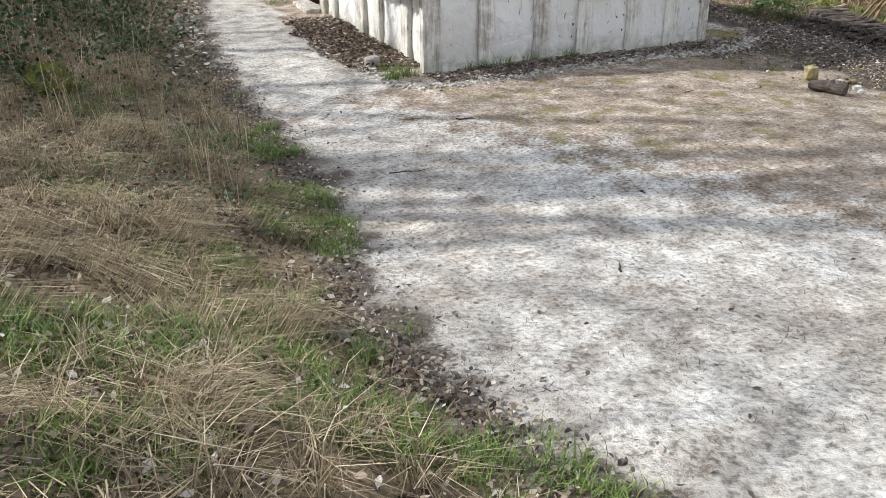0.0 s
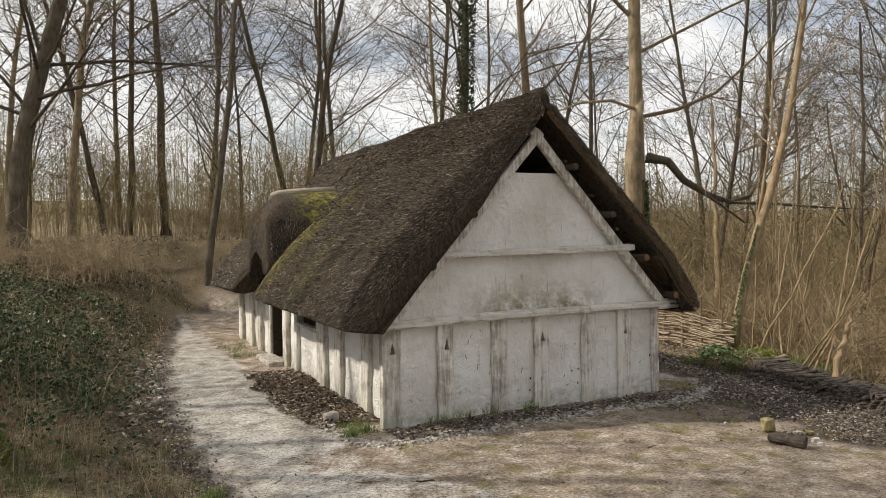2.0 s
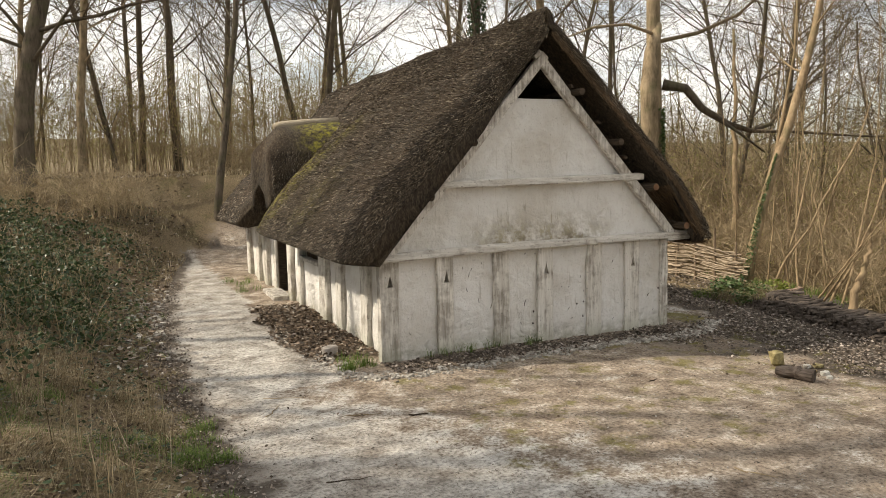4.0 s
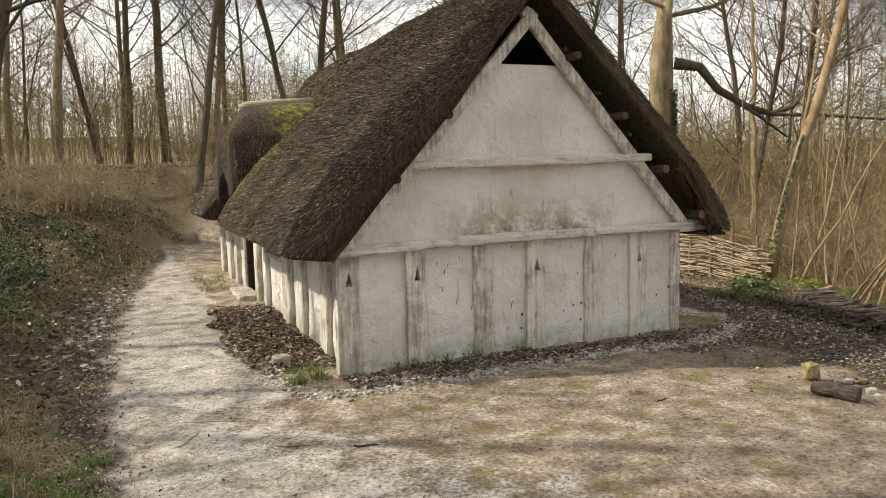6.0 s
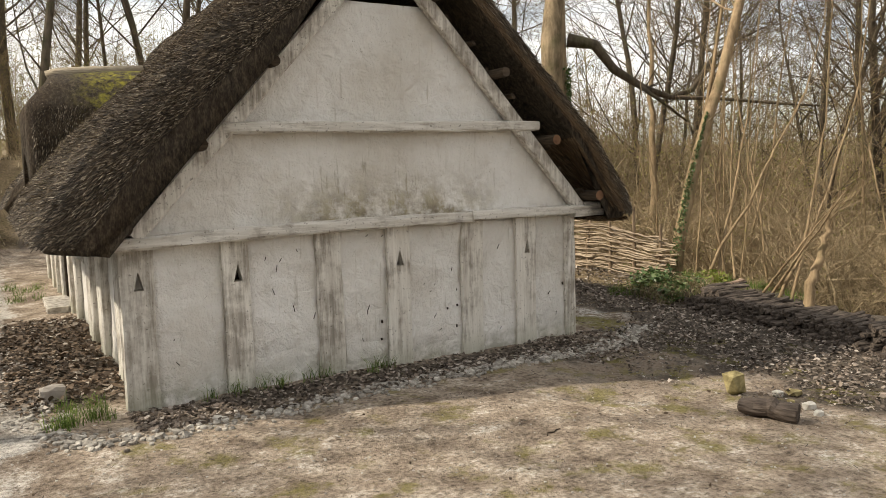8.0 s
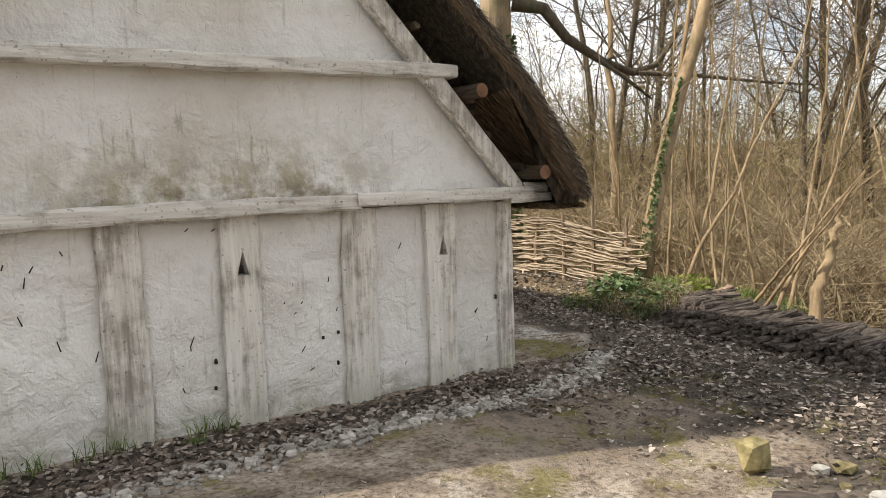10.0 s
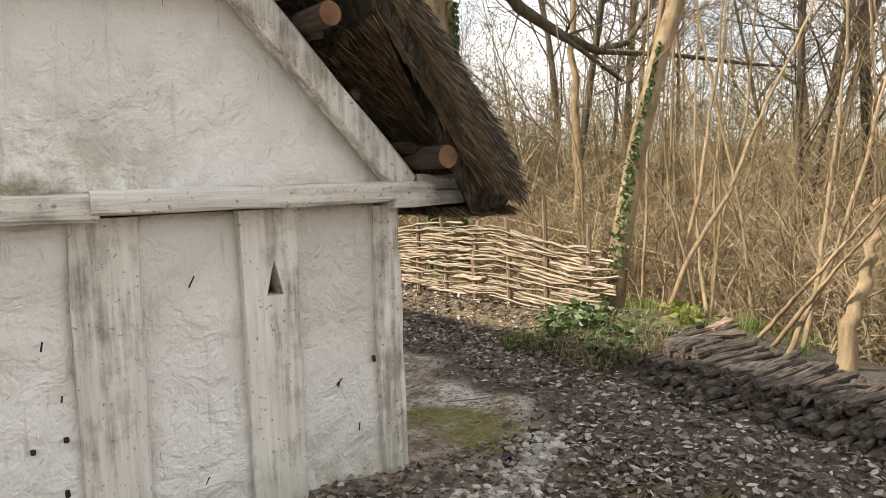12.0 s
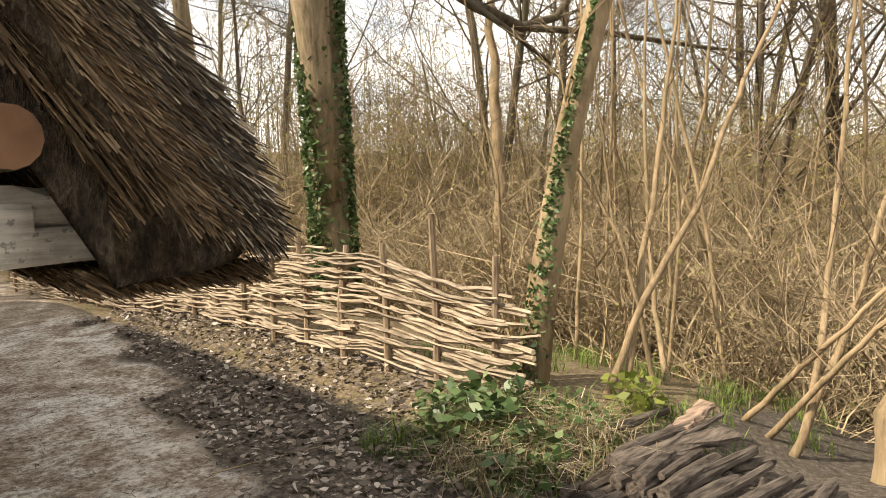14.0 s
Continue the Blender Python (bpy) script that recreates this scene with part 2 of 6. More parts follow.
STAKE = m_wood("grey hazel stake", (0.16, 0.115, 0.075), (0.32, 0.24, 0.165), 7, (6, 6, 1))
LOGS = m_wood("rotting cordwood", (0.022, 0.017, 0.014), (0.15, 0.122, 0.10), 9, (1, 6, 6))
# Paler copy of LOGS: sunlight on the pile's top put into the colour.
LOGS_TOP = m_wood("cordwood with sunlight painted in", (0.095, 0.066, 0.05), (0.42, 0.30, 0.22), 9, (1, 6, 6))
BARK_DARK = m_bark("dark bark", (0.042, 0.034, 0.025), (0.14, 0.113, 0.082), 0.5)
BARK_PALE = m_bark("pale smooth bark", (0.11, 0.082, 0.05), (0.33, 0.255, 0.165), 0.5)
BARK_HAZEL = m_bark("hazel bark", (0.115, 0.08, 0.046), (0.36, 0.268, 0.165), 0.4)
TWIG = m_bark("bare twigs", (0.12, 0.088, 0.054), (0.33, 0.245, 0.15))
# Darker than TWIG: the crowns' backlit look is put into the colour.
LIMB = m_bark("crown twigs darkened as backlit", (0.045, 0.034, 0.024), (0.15, 0.113, 0.072))
FARTWIG = m_bark("hazy olive twigs", (0.17, 0.145, 0.08), (0.38, 0.33, 0.20))
SCRUB = m_bark("tan underwood", (0.16, 0.12, 0.073), (0.43, 0.34, 0.215))
DRYGRASS = leafy("withered grass", [(0.0, (0.11, 0.085, 0.05)), (0.5, (0.27, 0.21, 0.125)), (0.85, (0.42, 0.345, 0.22)), (1.0, (0.58, 0.50, 0.36))], 0.7, 0.2)
GREENGRASS = leafy("fresh grass", [(0.0, (0.06, 0.105, 0.022)), (0.6, (0.135, 0.21, 0.042)), (1.0, (0.25, 0.31, 0.09))], 0.6, 0.3)
DEADLEAF = leafy("dead leaves", [(0.0, (0.045, 0.033, 0.024)), (0.45, (0.125, 0.088, 0.06)), (0.8, (0.24, 0.18, 0.13)), (0.93, (0.38, 0.33, 0.28)), (1.0, (0.58, 0.54, 0.48))], 0.75, 0.1)
DARKLEAF = leafy("wet leaf mould", [(0.0, (0.055, 0.043, 0.035)), (0.5, (0.16, 0.127, 0.10)), (0.85, (0.31, 0.255, 0.21)), (1.0, (0.50, 0.45, 0.40))], 0.7, 0.05)
IVY = leafy("ivy leaves", [(0.0, (0.04, 0.075, 0.022)), (0.6, (0.085, 0.135, 0.045)), (1.0, (0.19, 0.24, 0.11))], 0.4, 0.15)
BRAMBLE = leafy("bramble leaves", [(0.0, (0.018, 0.034, 0.014)), (0.55, (0.042, 0.075, 0.028)), (0.9, (0.09, 0.12, 0.05)), (1.0, (0.13, 0.095, 0.055))], 0.4, 0.15)
SPRING = leafy("spring leaves", [(0.0, (0.13, 0.17, 0.03)), (1.0, (0.34, 0.37, 0.09))], 0.5, 0.4)
BUDS = leafy("young buds and catkins", [(0.0, (0.15, 0.135, 0.045)), (1.0, (0.38, 0.35, 0.12))], 0.6, 0.45)
CHALKSTONE = m_stone("chalk and flint rubble", (0.16, 0.14, 0.118), (0.60, 0.57, 0.51))
YELLOWSTONE = m_stone("lichened sandstone", (0.15, 0.125, 0.06), (0.46, 0.39, 0.20))
MOSSMAT = m_stone("moss", (0.10, 0.11, 0.02), (0.25, 0.24, 0.05))
NAIL = m_stone("dark gaps in daub", (0.02, 0.016, 0.012), (0.06, 0.045, 0.035))

# ---- building blocks ----
rnd = random.Random(7)
nrg = np.random.default_rng(7)


def mesh_ob(name, V, F, mat, parent=None, label="", smooth=False):
    """One mesh object from lists of points and faces."""
    me = bpy.data.meshes.new(name)
    me.from_pydata([tuple(v) for v in V], [], [tuple(f) for f in F])
    me.materials.append(mat)
    if smooth:
        me.polygons.foreach_set("use_smooth", [True] * len(me.polygons))
    me.update()
    ob = new(name, me)
    if parent:
        ob.parent = parent
    return tagged(ob, label)


def many(name, V, k, mat, kind="stuff"):
    """Thousands of small separate faces of k corners each, from an array of points."""
    V = np.asarray(V, dtype=np.float32).reshape(-1, 3)
    n = len(V) // k
    me = bpy.data.meshes.new(name)
    me.vertices.add(n * k), me.loops.add(n * k), me.polygons.add(n)
    me.vertices.foreach_set("co", V.ravel())
    me.loops.foreach_set("vertex_index", np.arange(n * k, dtype=np.int32))
    me.polygons.foreach_set("loop_start", np.arange(0, n * k, k, dtype=np.int32))
    me.update(calc_edges=True)
    me.materials.append(mat)
    ob = new(name, me)
    if kind:
        ob["kind"] = kind
    return ob


def thing(name, label, category, at=(0, 0, 0), group="", kind=""):
    ob = new(name)
    ob.location = at
    ob.empty_display_size = 0.2
    return tagged(ob, label, category, group, kind)


def under(ob, parent):
    """Makes ob a part of parent and keeps its place in the world."""
    ob.parent = parent
    ob.matrix_parent_inverse = Matrix.Translation(-parent.location)
    return ob


def tube(V, F, pts, radii, n=6, cap=True, flat=1.0):
    """Adds a round bar along pts."""
    base, pts = len(V), [Vector(p) for p in pts]
    a = None
    for i, p in enumerate(pts):
        d = (pts[min(i + 1, len(pts) - 1)] - pts[max(i - 1, 0)]).normalized()
        if a is None:
            a = d.orthogonal().normalized()
        a = (a - d * a.dot(d)).normalized()
        b = d.cross(a)
        r = radii[i] if hasattr(radii, "__len__") else radii
        for j in range(n):
            t = 2 * math.pi * j / n
            V.append(p + a * (r * math.cos(t)) + b * (r * flat * math.sin(t)))
    for i in range(len(pts) - 1):
        for j in range(n):
            k = base + i * n
            F.append((k + j, k + (j + 1) % n, k + n + (j + 1) % n, k + n + j))
    if cap:
        F.append(tuple(range(base + n - 1, base - 1, -1)))
        F.append(tuple(range(base + (len(pts) - 1) * n, base + len(pts) * n)))


def plank(name, a, b, w, d, mat, parent, wob=0.006, bev=0.012, steps=6, up=(0, -1, 0), label="", bow=0.0):
    """A hewn timber from a to b, w wide and d deep, with chamfered, slightly uneven edges. up: the way its face looks."""
    a, b = Vector(a), Vector(b)
    ax = (b - a).normalized()
    nf = Vector(up)
    nf = (nf - ax * nf.dot(ax)).normalized()
    sd = ax.cross(nf)
    prof = [(-w / 2 + bev, d / 2), (w / 2 - bev, d / 2), (w / 2, d / 2 - bev), (w / 2, -d / 2 + bev), (w / 2 - bev, -d / 2), (-w / 2 + bev, -d / 2), (-w / 2, -d / 2 + bev), (-w / 2, d / 2 - bev)]
    V, F, m = [], [], len(prof)
    for i in range(steps + 1):
        t = i / steps
        c = a.lerp(b, t) + sd * (bow * math.sin(math.pi * t))
        for s, h in prof:
            V.append(c + sd * (s + rnd.uniform(-wob, wob)) + nf * (h + rnd.uniform(-wob, wob) * 0.6))
    for i in range(steps):
        for j in range(m):
            k = i * m
            F.append((k + j, k + (j + 1) % m, k + m + (j + 1) % m, k + m + j))
    F.append(tuple(range(m - 1, -1, -1)))
    F.append(tuple(range(steps * m, steps * m + m)))
    ob = mesh_ob(name, V, F, mat, label=label)
    me = ob.data
    bm = bmesh.new()
    bm.from_mesh(me)
    bmesh.ops.recalc_face_normals(bm, faces=bm.faces)
    bm.to_mesh(me)
    bm.free()
    return under(ob, parent)


def prism(name, poly, y0, y1, mat, parent, label="", polys=None):
    """Outlines in x and z, drawn out from y0 to y1."""
    V, F = [], []
    for q in polys or [poly]:
        k, n = len(V), len(q)
        V += [(x, y0, z) for x, z in q] + [(x, y1, z) for x, z in q]
        F.append(tuple(range(k, k + n)))
        F.append(tuple(range(k + 2 * n - 1, k + n - 1, -1)))
        F += [(k + j, k + n + j, k + n + (j + 1) % n, k + (j + 1) % n) for j in range(n)]
    ob = mesh_ob(name, V, F, mat, label=label)
    bm = bmesh.new()
    bm.from_mesh(ob.data)
    bmesh.ops.recalc_face_normals(bm, faces=bm.faces)
    bm.to_mesh(ob.data)
    bm.free()
    return under(ob, parent)


def daub(name, u0, u1, z0, z1, at, face, mat, parent, thick=0.10, amp=0.012):
    """A hand-smoothed wall panel: a grid with slow waves. face 'y': in the x-z plane looking to -y; 'x': in the y-z plane looking to -x."""
    nu, nz = max(2, int((u1 - u0) / 0.05)), max(2, int((z1 - z0) / 0.05))
    V, F = [], []
    for i in range(nz + 1):
        for j in range(nu + 1):
            u, z = u0 + (u1 - u0) * j / nu, z0 + (z1 - z0) * i / nz
            e = amp * noise.noise((u * 2.3, at * 3, z * 2.3)) + amp * 0.5 * noise.noise((u * 7, at, z * 7))
            V.append((u, at + e, z) if face == "y" else (at + e, u, z))
    for i in range(nz):
        for j in range(nu):
            k = i * (nu + 1) + j
            F.append((k, k + 1, k + nu + 2, k + nu + 1))
    n = len(V)
    back = [(u0, z0), (u1, z0), (u1, z1), (u0, z1)]
    V += [(u, at + thick, z) if face == "y" else (at + thick, u, z) for u, z in back]
    F.append((n + 3, n + 2, n + 1, n))
    row = nu + 1
    F.append((n, n + 1) + tuple(range(nu, -1, -1)))
    F.append((n + 2, n + 3) + tuple(range(nz * row, nz * row + row)))
    F.append((n + 1, n + 2) + tuple(i * row + nu for i in range(nz, -1, -1)))
    F.append((n + 3, n) + tuple(i * row for i in range(0, nz + 1)))
    ob = mesh_ob(name, V, F, mat, smooth=False)
    me = ob.data
    for p in me.polygons[:nu * nz]:
        p.use_smooth = True
    return under(ob, parent)


def rock(rx, ry, rz, seed, sub=1, rough=0.25):
    """Points and faces of an angular stone."""
    bm = bmesh.new()
    bmesh.ops.create_icosphere(bm, subdivisions=sub, radius=1.0)
    for v in bm.verts:
        f = 1 + rough * noise.noise(v.co * 1.3 + Vector((seed * 3.1, seed * 1.7, 0))) + rough * 0.5 * noise.noise(v.co * 3 + Vector((0, seed * 2.3, 0)))
        q = v.co * f
        q = Vector([max(-0.72, min(0.72, c)) for c in q])
        v.co = Vector((q.x * rx, q.y * ry, q.z * rz)) * 1.3
    V = [v.co.copy() for v in bm.verts]
    F = [tuple(v.index for v in f.verts) for f in bm.faces]
    bm.free()
    return V, F


def sstep(x, a, b):
    t = min(1.0, max(0.0, (x - a) / (b - a)))
    return t * t * (3 - 2 * t)


# ---- the lie of the land ----
PATH_L = [(-30, 2.2), (0, 1.35), (1.6, 1.25), (3.4, 0.95), (4.7, 1.3), (6, 1.35), (8.3, 1.3), (10.8, 1.28), (13.8, 1.5), (18.9, 2.3), (21, 2.8), (23, 4.5), (24, 30)]


def left_edge(y):
    for (y0, x0), (y1, x1) in zip(PATH_L, PATH_L[1:]):
        if y <= y1:
            return x0 + (x1 - x0) * (y - y0) / (y1 - y0)
    return 60.0


def height(x, y):
    z = -0.06 * sstep(y, 5.5, 8.5)
    d = 0.4 * x + 0.917 * y
    z += 0.52 * (1 - sstep(d, 0.2, 5.2))
    z -= 0.13 * math.exp(-((x - 8.2) / 1.5) ** 2 - ((y - 6.3) / 1.3) ** 2)
    off = left_edge(y) - x
    z += (0.42 + 0.2 * sstep(y, 6, 9)) * sstep(off, 0.1, 1.5) + 0.65 * sstep(off, 0.9, 3.6) + 0.9 * sstep(off, 4, 16)
    z += 1.05 * sstep(y, 19.5, 27) * (1 - sstep(x, 5, 14)) * (1 - sstep(off, 0.5, 5))
    z += 0.16 * sstep(x, 9.9, 10.7) * sstep(y, 8.6, 9.8) * (1 - sstep(y, 13, 17))
    z -= 0.75 * sstep(x, 10.9, 15) + 3.2 * sstep(x, 15, 45)
    r = math.hypot(x, y)
    z += 0.028 * (noise.noise((x * 0.9, y * 0.9, 0.3)) + 0.6 * noise.noise((x * 2.7, y * 2.7, 1.7))) + 0.35 * sstep(r, 15, 40) * noise.noise((x * 0.07, y * 0.07, 5))
    z += 26 * sstep(r, 110, 420) * (0.55 + 0.45 * noise.noise((x * 0.006, y * 0.006, 2)))
    return z


def zones(x, y):
    off = left_edge(y) - x + 0.22 * noise.noise((x * 1.4, y * 1.4, 21)) + 0.16 * noise.noise((x * 4.5, y * 4.5, 22))
    turf = sstep(off, -0.25, 0.55)
    turf = max(turf, sstep(x, 10.0, 10.5) * sstep(y, 9.1, 9.6) * 0.9, sstep(math.hypot(x, y), 26, 40))
    turf = max(turf, sstep(x, 12.5, 14.5) * 0.8)
    mould = math.exp(-((off - 0.05) / 0.34) ** 2) * (0.72 + 0.25 * noise.noise((x * 2.2, y * 2.2, 23)))
    mould = max(mould, sstep(x + 0.25 * noise.noise((x * 2, y * 2, 6)), 2.6, 3.0) * (1 - sstep(x, 3.7, 3.9)) * sstep(y, 8.9, 9.6) * (1 - sstep(y, 13.0, 13.7)))
    mould = max(mould, sstep(x + 0.5 * noise.noise((x * 1.6, y * 1.6, 3)), 7.85 + 0.85 * sstep(y, 8.0, 9.4) + 0.25 * max(0, y - 9.5), 8.75 + 0.95 * sstep(y, 8.0, 9.4) + 0.12 * max(0, y - 9.5)) * (1 - sstep(y, 16, 19)) * sstep(y, 3.5, 6.0))
    mould = max(mould, 0.9 * sstep(x, 3.4, 3.8) * (1 - sstep(x, 7.6, 8.2)) * math.exp(-((y - 8.62) / 0.2) ** 2))
    # Damp leafy soil before the gable, with tree shade darkened into it.
    mould = max(mould, 0.48 * sstep(x, 5.6, 7.6) * sstep(y, 6.5, 7.3) * (1 - sstep(y, 8.6, 9.4)), 0.62 * math.exp(-((x - 8.05) / 0.5) ** 2 - ((y - 6.4) / 0.33) ** 2))
    chalk = 1 - 0.75 * sstep(x - 0.45 * (5 - min(y, 8)), 2.0, 5.0)
    if y > 8.3:
        chalk = max(chalk, 1 - sstep(x, 2.7, 3.3))
    if x > 5.0 and y > 6.8 and y < 16:
        chalk = max(chalk, 0.5 * sstep(x, 7.4, 8.8))
    moss = sstep(x, 2.6, 3.6) * (1 - sstep(x, 8.5, 10)) * sstep(y, 4.0, 5.2) * (1 - sstep(y, 8.2, 8.8))
    moss = max(0.62 * moss, 1.6 * math.exp(-((x - 8.66) / 0.3) ** 2 - ((y - 9.15) / 0.55) ** 2))
    return (chalk, turf, mould, 1), min(1, moss)


def spread(lo, hi, fine0, fine1, step, grow):
    """Grid lines: evenly close between fine0 and fine1, ever wider outside."""
    out = list(np.arange(fine0, fine1 + 1e-6, step))
    s, v = step, fine1
    while v < hi:
        s *= grow
        v += s
        out.append(v)
    s, v = step, fine0
    while v > lo:
        s *= grow
        v -= s
        out.insert(0, v)
    return out


def build_ground():
    xs, ys = spread(-600, 700, -3.0, 13.0, 0.07, 1.14), spread(-300, 900, 0.6, 13.5, 0.07, 1.14)
    V, Z, M = [], [], []
    for y in ys:
        for x in xs:
            V.append((x, y, height(x, y)))
            zc, mo = zones(x, y)
            Z.append(zc), M.append((mo, mo, mo, 1))
    n = len(xs)
    F = [(j * n + i, j * n + i + 1, (j + 1) * n + i + 1, (j + 1) * n + i) for j in range(len(ys) - 1) for i in range(n - 1)]
    ob = mesh_ob("ground", V, F, GROUND, smooth=True)
    for nm, data in (("zone", Z), ("moss", M)):
        at = ob.data.color_attributes.new(nm, "FLOAT_COLOR", "POINT")
        at.data.foreach_set("color", np.array(data, dtype=np.float32).ravel())
    tagged(ob, "pale chalky trodden path and bare earth between grassy banks", "ground", kind="structure")


build_ground()

# ---- the house ----
GY, LX, RX, FOOT = 8.85, 3.72, 8.02, -0.12     # gable face, left wall, right wall, foot of the walls
house = thing("house", "low whitewashed timber and daub house with a steep dark reed thatch", "house", (5.85, 13.5, 0))
BOARDS = [(3.61, 3.855, 0), (4.38, 4.605, 1), (5.19, 5.425, 0), (5.85, 6.095, 1), (6.65, 6.895, 0), (7.30, 7.545, 1)]


def board_with_slot(x0, x1, slot):
    """An upright wall board, with a small triangular hole cut through where slot is set."""
    jl, jr = rnd.uniform(-0.012, 0.012), rnd.uniform(-0.012, 0.012)
    z0, z1, zb = FOOT - rnd.uniform(0, 0.03), 1.22, 0.86
    xm = (x0 + x1) / 2 + 0.012
    if slot:
        L = [(x0, z0), (xm, z0), (xm, zb), (xm - 0.038, zb), (xm, zb + 0.15), (xm, z1), (x0 + jl, z1), (x0 + 0.006, 0.6)]
        R = [(xm, z0), (x1, z0), (x1 - 0.008, 0.5), (x1 + jr, z1), (xm, z1), (xm, zb + 0.15), (xm + 0.038, zb), (xm, zb)]
        return prism("board", None, GY, GY + 0.11, LIME if x0 > 5 else LIME_B, house, polys=[L, R])
    return plank("board", ((x0 + x1) / 2, GY + 0.055, z0), ((x0 + x1) / 2 + jl, GY + 0.055, z1), x1 - x0, 0.11, LIME_B if x0 < 6 else LIME, house, 0.006, 0.014, 8)


def build_gable():
    for x0, x1, s in BOARDS[1:]:
        board_with_slot(x0, x1, s)
    board_with_slot(3.61, 3.855, 1)
    plank("corner_post", (8.02, GY + 0.08, FOOT - 0.03), (8.0, GY + 0.08, 1.21), 0.13, 0.17, LIME_B, house, 0.006, 0.02, 8)
    edges = [(a[1], b[0]) for a, b in zip(BOARDS, BOARDS[1:])] + [(7.545, 7.95)]
    for a, b in edges:
        daub("wall_panel", a - 0.02, b + 0.02, FOOT, 1.22, GY + 0.045, "y", PLASTER, house, 0.07, 0.03)
    # upper panels, cut to the rafters
    def upper(z0, z1, inset):
        V, F, n, m = [], [], 60, int((z1 - z0) / 0.05)
        for i in range(m + 1):
            z = z0 + (z1 - z0) * i / m
            xa, xb = 3.62 + (z - 1.2) * 0.925 + inset, 8.1 - (z - 1.2) * 0.925 - inset
            for j in range(n + 1):
                x = xa + (xb - xa) * j / n
                bulge = 0.05 * math.exp(-((x - 5.9) / 1.0) ** 2 - ((z - 1.35) / 0.22) ** 2)
                V.append((x, GY + 0.035 - bulge + 0.016 * noise.noise((x * 2, z * 2, z0)) + 0.009 * noise.noise((x * 6, z * 6, 3)), z))
        F = [(i * (n + 1) + j, i * (n + 1) + j + 1, (i + 1) * (n + 1) + j + 1, (i + 1) * (n + 1) + j) for i in range(m) for j in range(n)]
        k = len(V)
        V += [(x, GY + 0.13, z) for x, y, z in V]
        F += [tuple(k + v for v in reversed(f)) for f in F]
        top, row = m * (n + 1), n + 1
        F += [(top + j, top + j + 1, k + top + j + 1, k + top + j) for j in range(n)]
        F += [(j + 1, j, k + j, k + j + 1) for j in range(n)]
        under(mesh_ob("gable_panel", V, F, PLASTER, smooth=True), house)
    upper(1.24, 2.1, -0.05)
    upper(2.1, 3.17, -0.05)
    # beams
    plank("beam", (3.48, GY - 0.01, 1.215), (6.75, GY - 0.01, 1.265), 0.10, 0.17, LIME_H, house, 0.008, 0.014, 16, label="lichen-stained bowed lower beam", bow=-0.02)
    plank("beam", (6.72, GY - 0.03, 1.275), (8.2, GY - 0.03, 1.275), 0.09, 0.15, LIME_H, house, 0.005, 0.012, 8)
    plank("beam_end", (7.98, GY - 0.02, 1.235), (8.37, GY - 0.02, 1.235), 0.07, 0.17, LIME_H, house, 0.004, 0.01, 4)
    plank("wedge", (8.12, GY - 0.02, 1.305), (8.34, GY - 0.02, 1.30), 0.075, 0.14, LIME_H, house, 0.006, 0.016, 4)
    plank("collar_beam", (4.42, GY - 0.02, 2.085), (7.53, GY - 0.02, 2.125), 0.095, 0.15, LIME_H, house, 0.008, 0.014, 16)
    plank("rafter", (3.72, GY - 0.035, 1.27), (5.93, GY - 0.035, 3.72), 0.13, 0.09, LIME_B, house, 0.006, 0.014, 12)
    plank("rafter", (8.075, GY - 0.03, 1.30), (5.80, GY - 0.03, 3.74), 0.125, 0.09, LIME_B, house, 0.006, 0.014, 12)
    # ends of the roof's long timbers under the thatch
    for x, z, r in [(8.13, 1.42, 0.052), (7.6, 1.98, 0.05), (7.0, 2.6, 0.045), (6.36, 3.25, 0.045), (3.64, 1.35, 0.06), (4.22, 1.95, 0.05), (4.82, 2.6, 0.045)]:
        V, F = [], []
        f0 = 8.55 if x > 8 else 8.58 if x > 5.8 else 8.64
        tube(V, F, [(x, f0, z), (x, f0 + 0.01, z), (x + 0.01, 9.6, z)], [r * 0.96, r, r * 1.05], 14)
        ob = mesh_ob("purlin", V, F, DARKWOOD, smooth=False)
        ob.data.materials.append(ENDGRAIN)
        ob.data.polygons[-2].material_index = 1 if x > 7.5 else 0
        under(ob, house)
    for i in range(9):
        x = 6.3 + i * 0.22
        z = 1.36 + (8.16 - x) * 1.06
        plank("batten", (x, 8.72 + 0.1 * (i % 2), z), (x, 9.3, z + 0.01), 0.05, 0.03, DARKWOOD, house, 0.008, 0.006, 3, up=(0.7, 0, 0.7))
    # straw showing in the daub
    P = []
    for i in range(1500):
        if i < 900:
            z = rnd.uniform(1.34, 3.1)
            half = 2.15 - (z - 1.2) * 0.925
            x = 5.86 + rnd.uniform(-half, half)
            z0 = 1.24 if z < 2.1 else 2.1
            bulge = 0.05 * math.exp(-((x - 5.9) / 1.0) ** 2 - ((z - 1.35) / 0.22) ** 2)
            y = GY + 0.035 - bulge + 0.016 * noise.noise((x * 2, z * 2, z0)) + 0.009 * noise.noise((x * 6, z * 6, 3))
        else:
            x, z, at = rnd.uniform(3.86, 7.92), rnd.uniform(-0.05, 1.15), GY + 0.045
            if any(a - 0.02 < x < b + 0.02 for a, b, s in BOARDS):
                continue
            y = at + 0.03 * noise.noise((x * 2.3, at * 3, z * 2.3)) + 0.015 * noise.noise((x * 7, at, z * 7))
        P.append((x, y - 0.001, z))
    P = np.array(P)
    t = np.random.default_rng(9).uniform(0, 6.28, len(P))
    D = np.stack([np.cos(t), np.zeros(len(P)), np.sin(t)], 1)
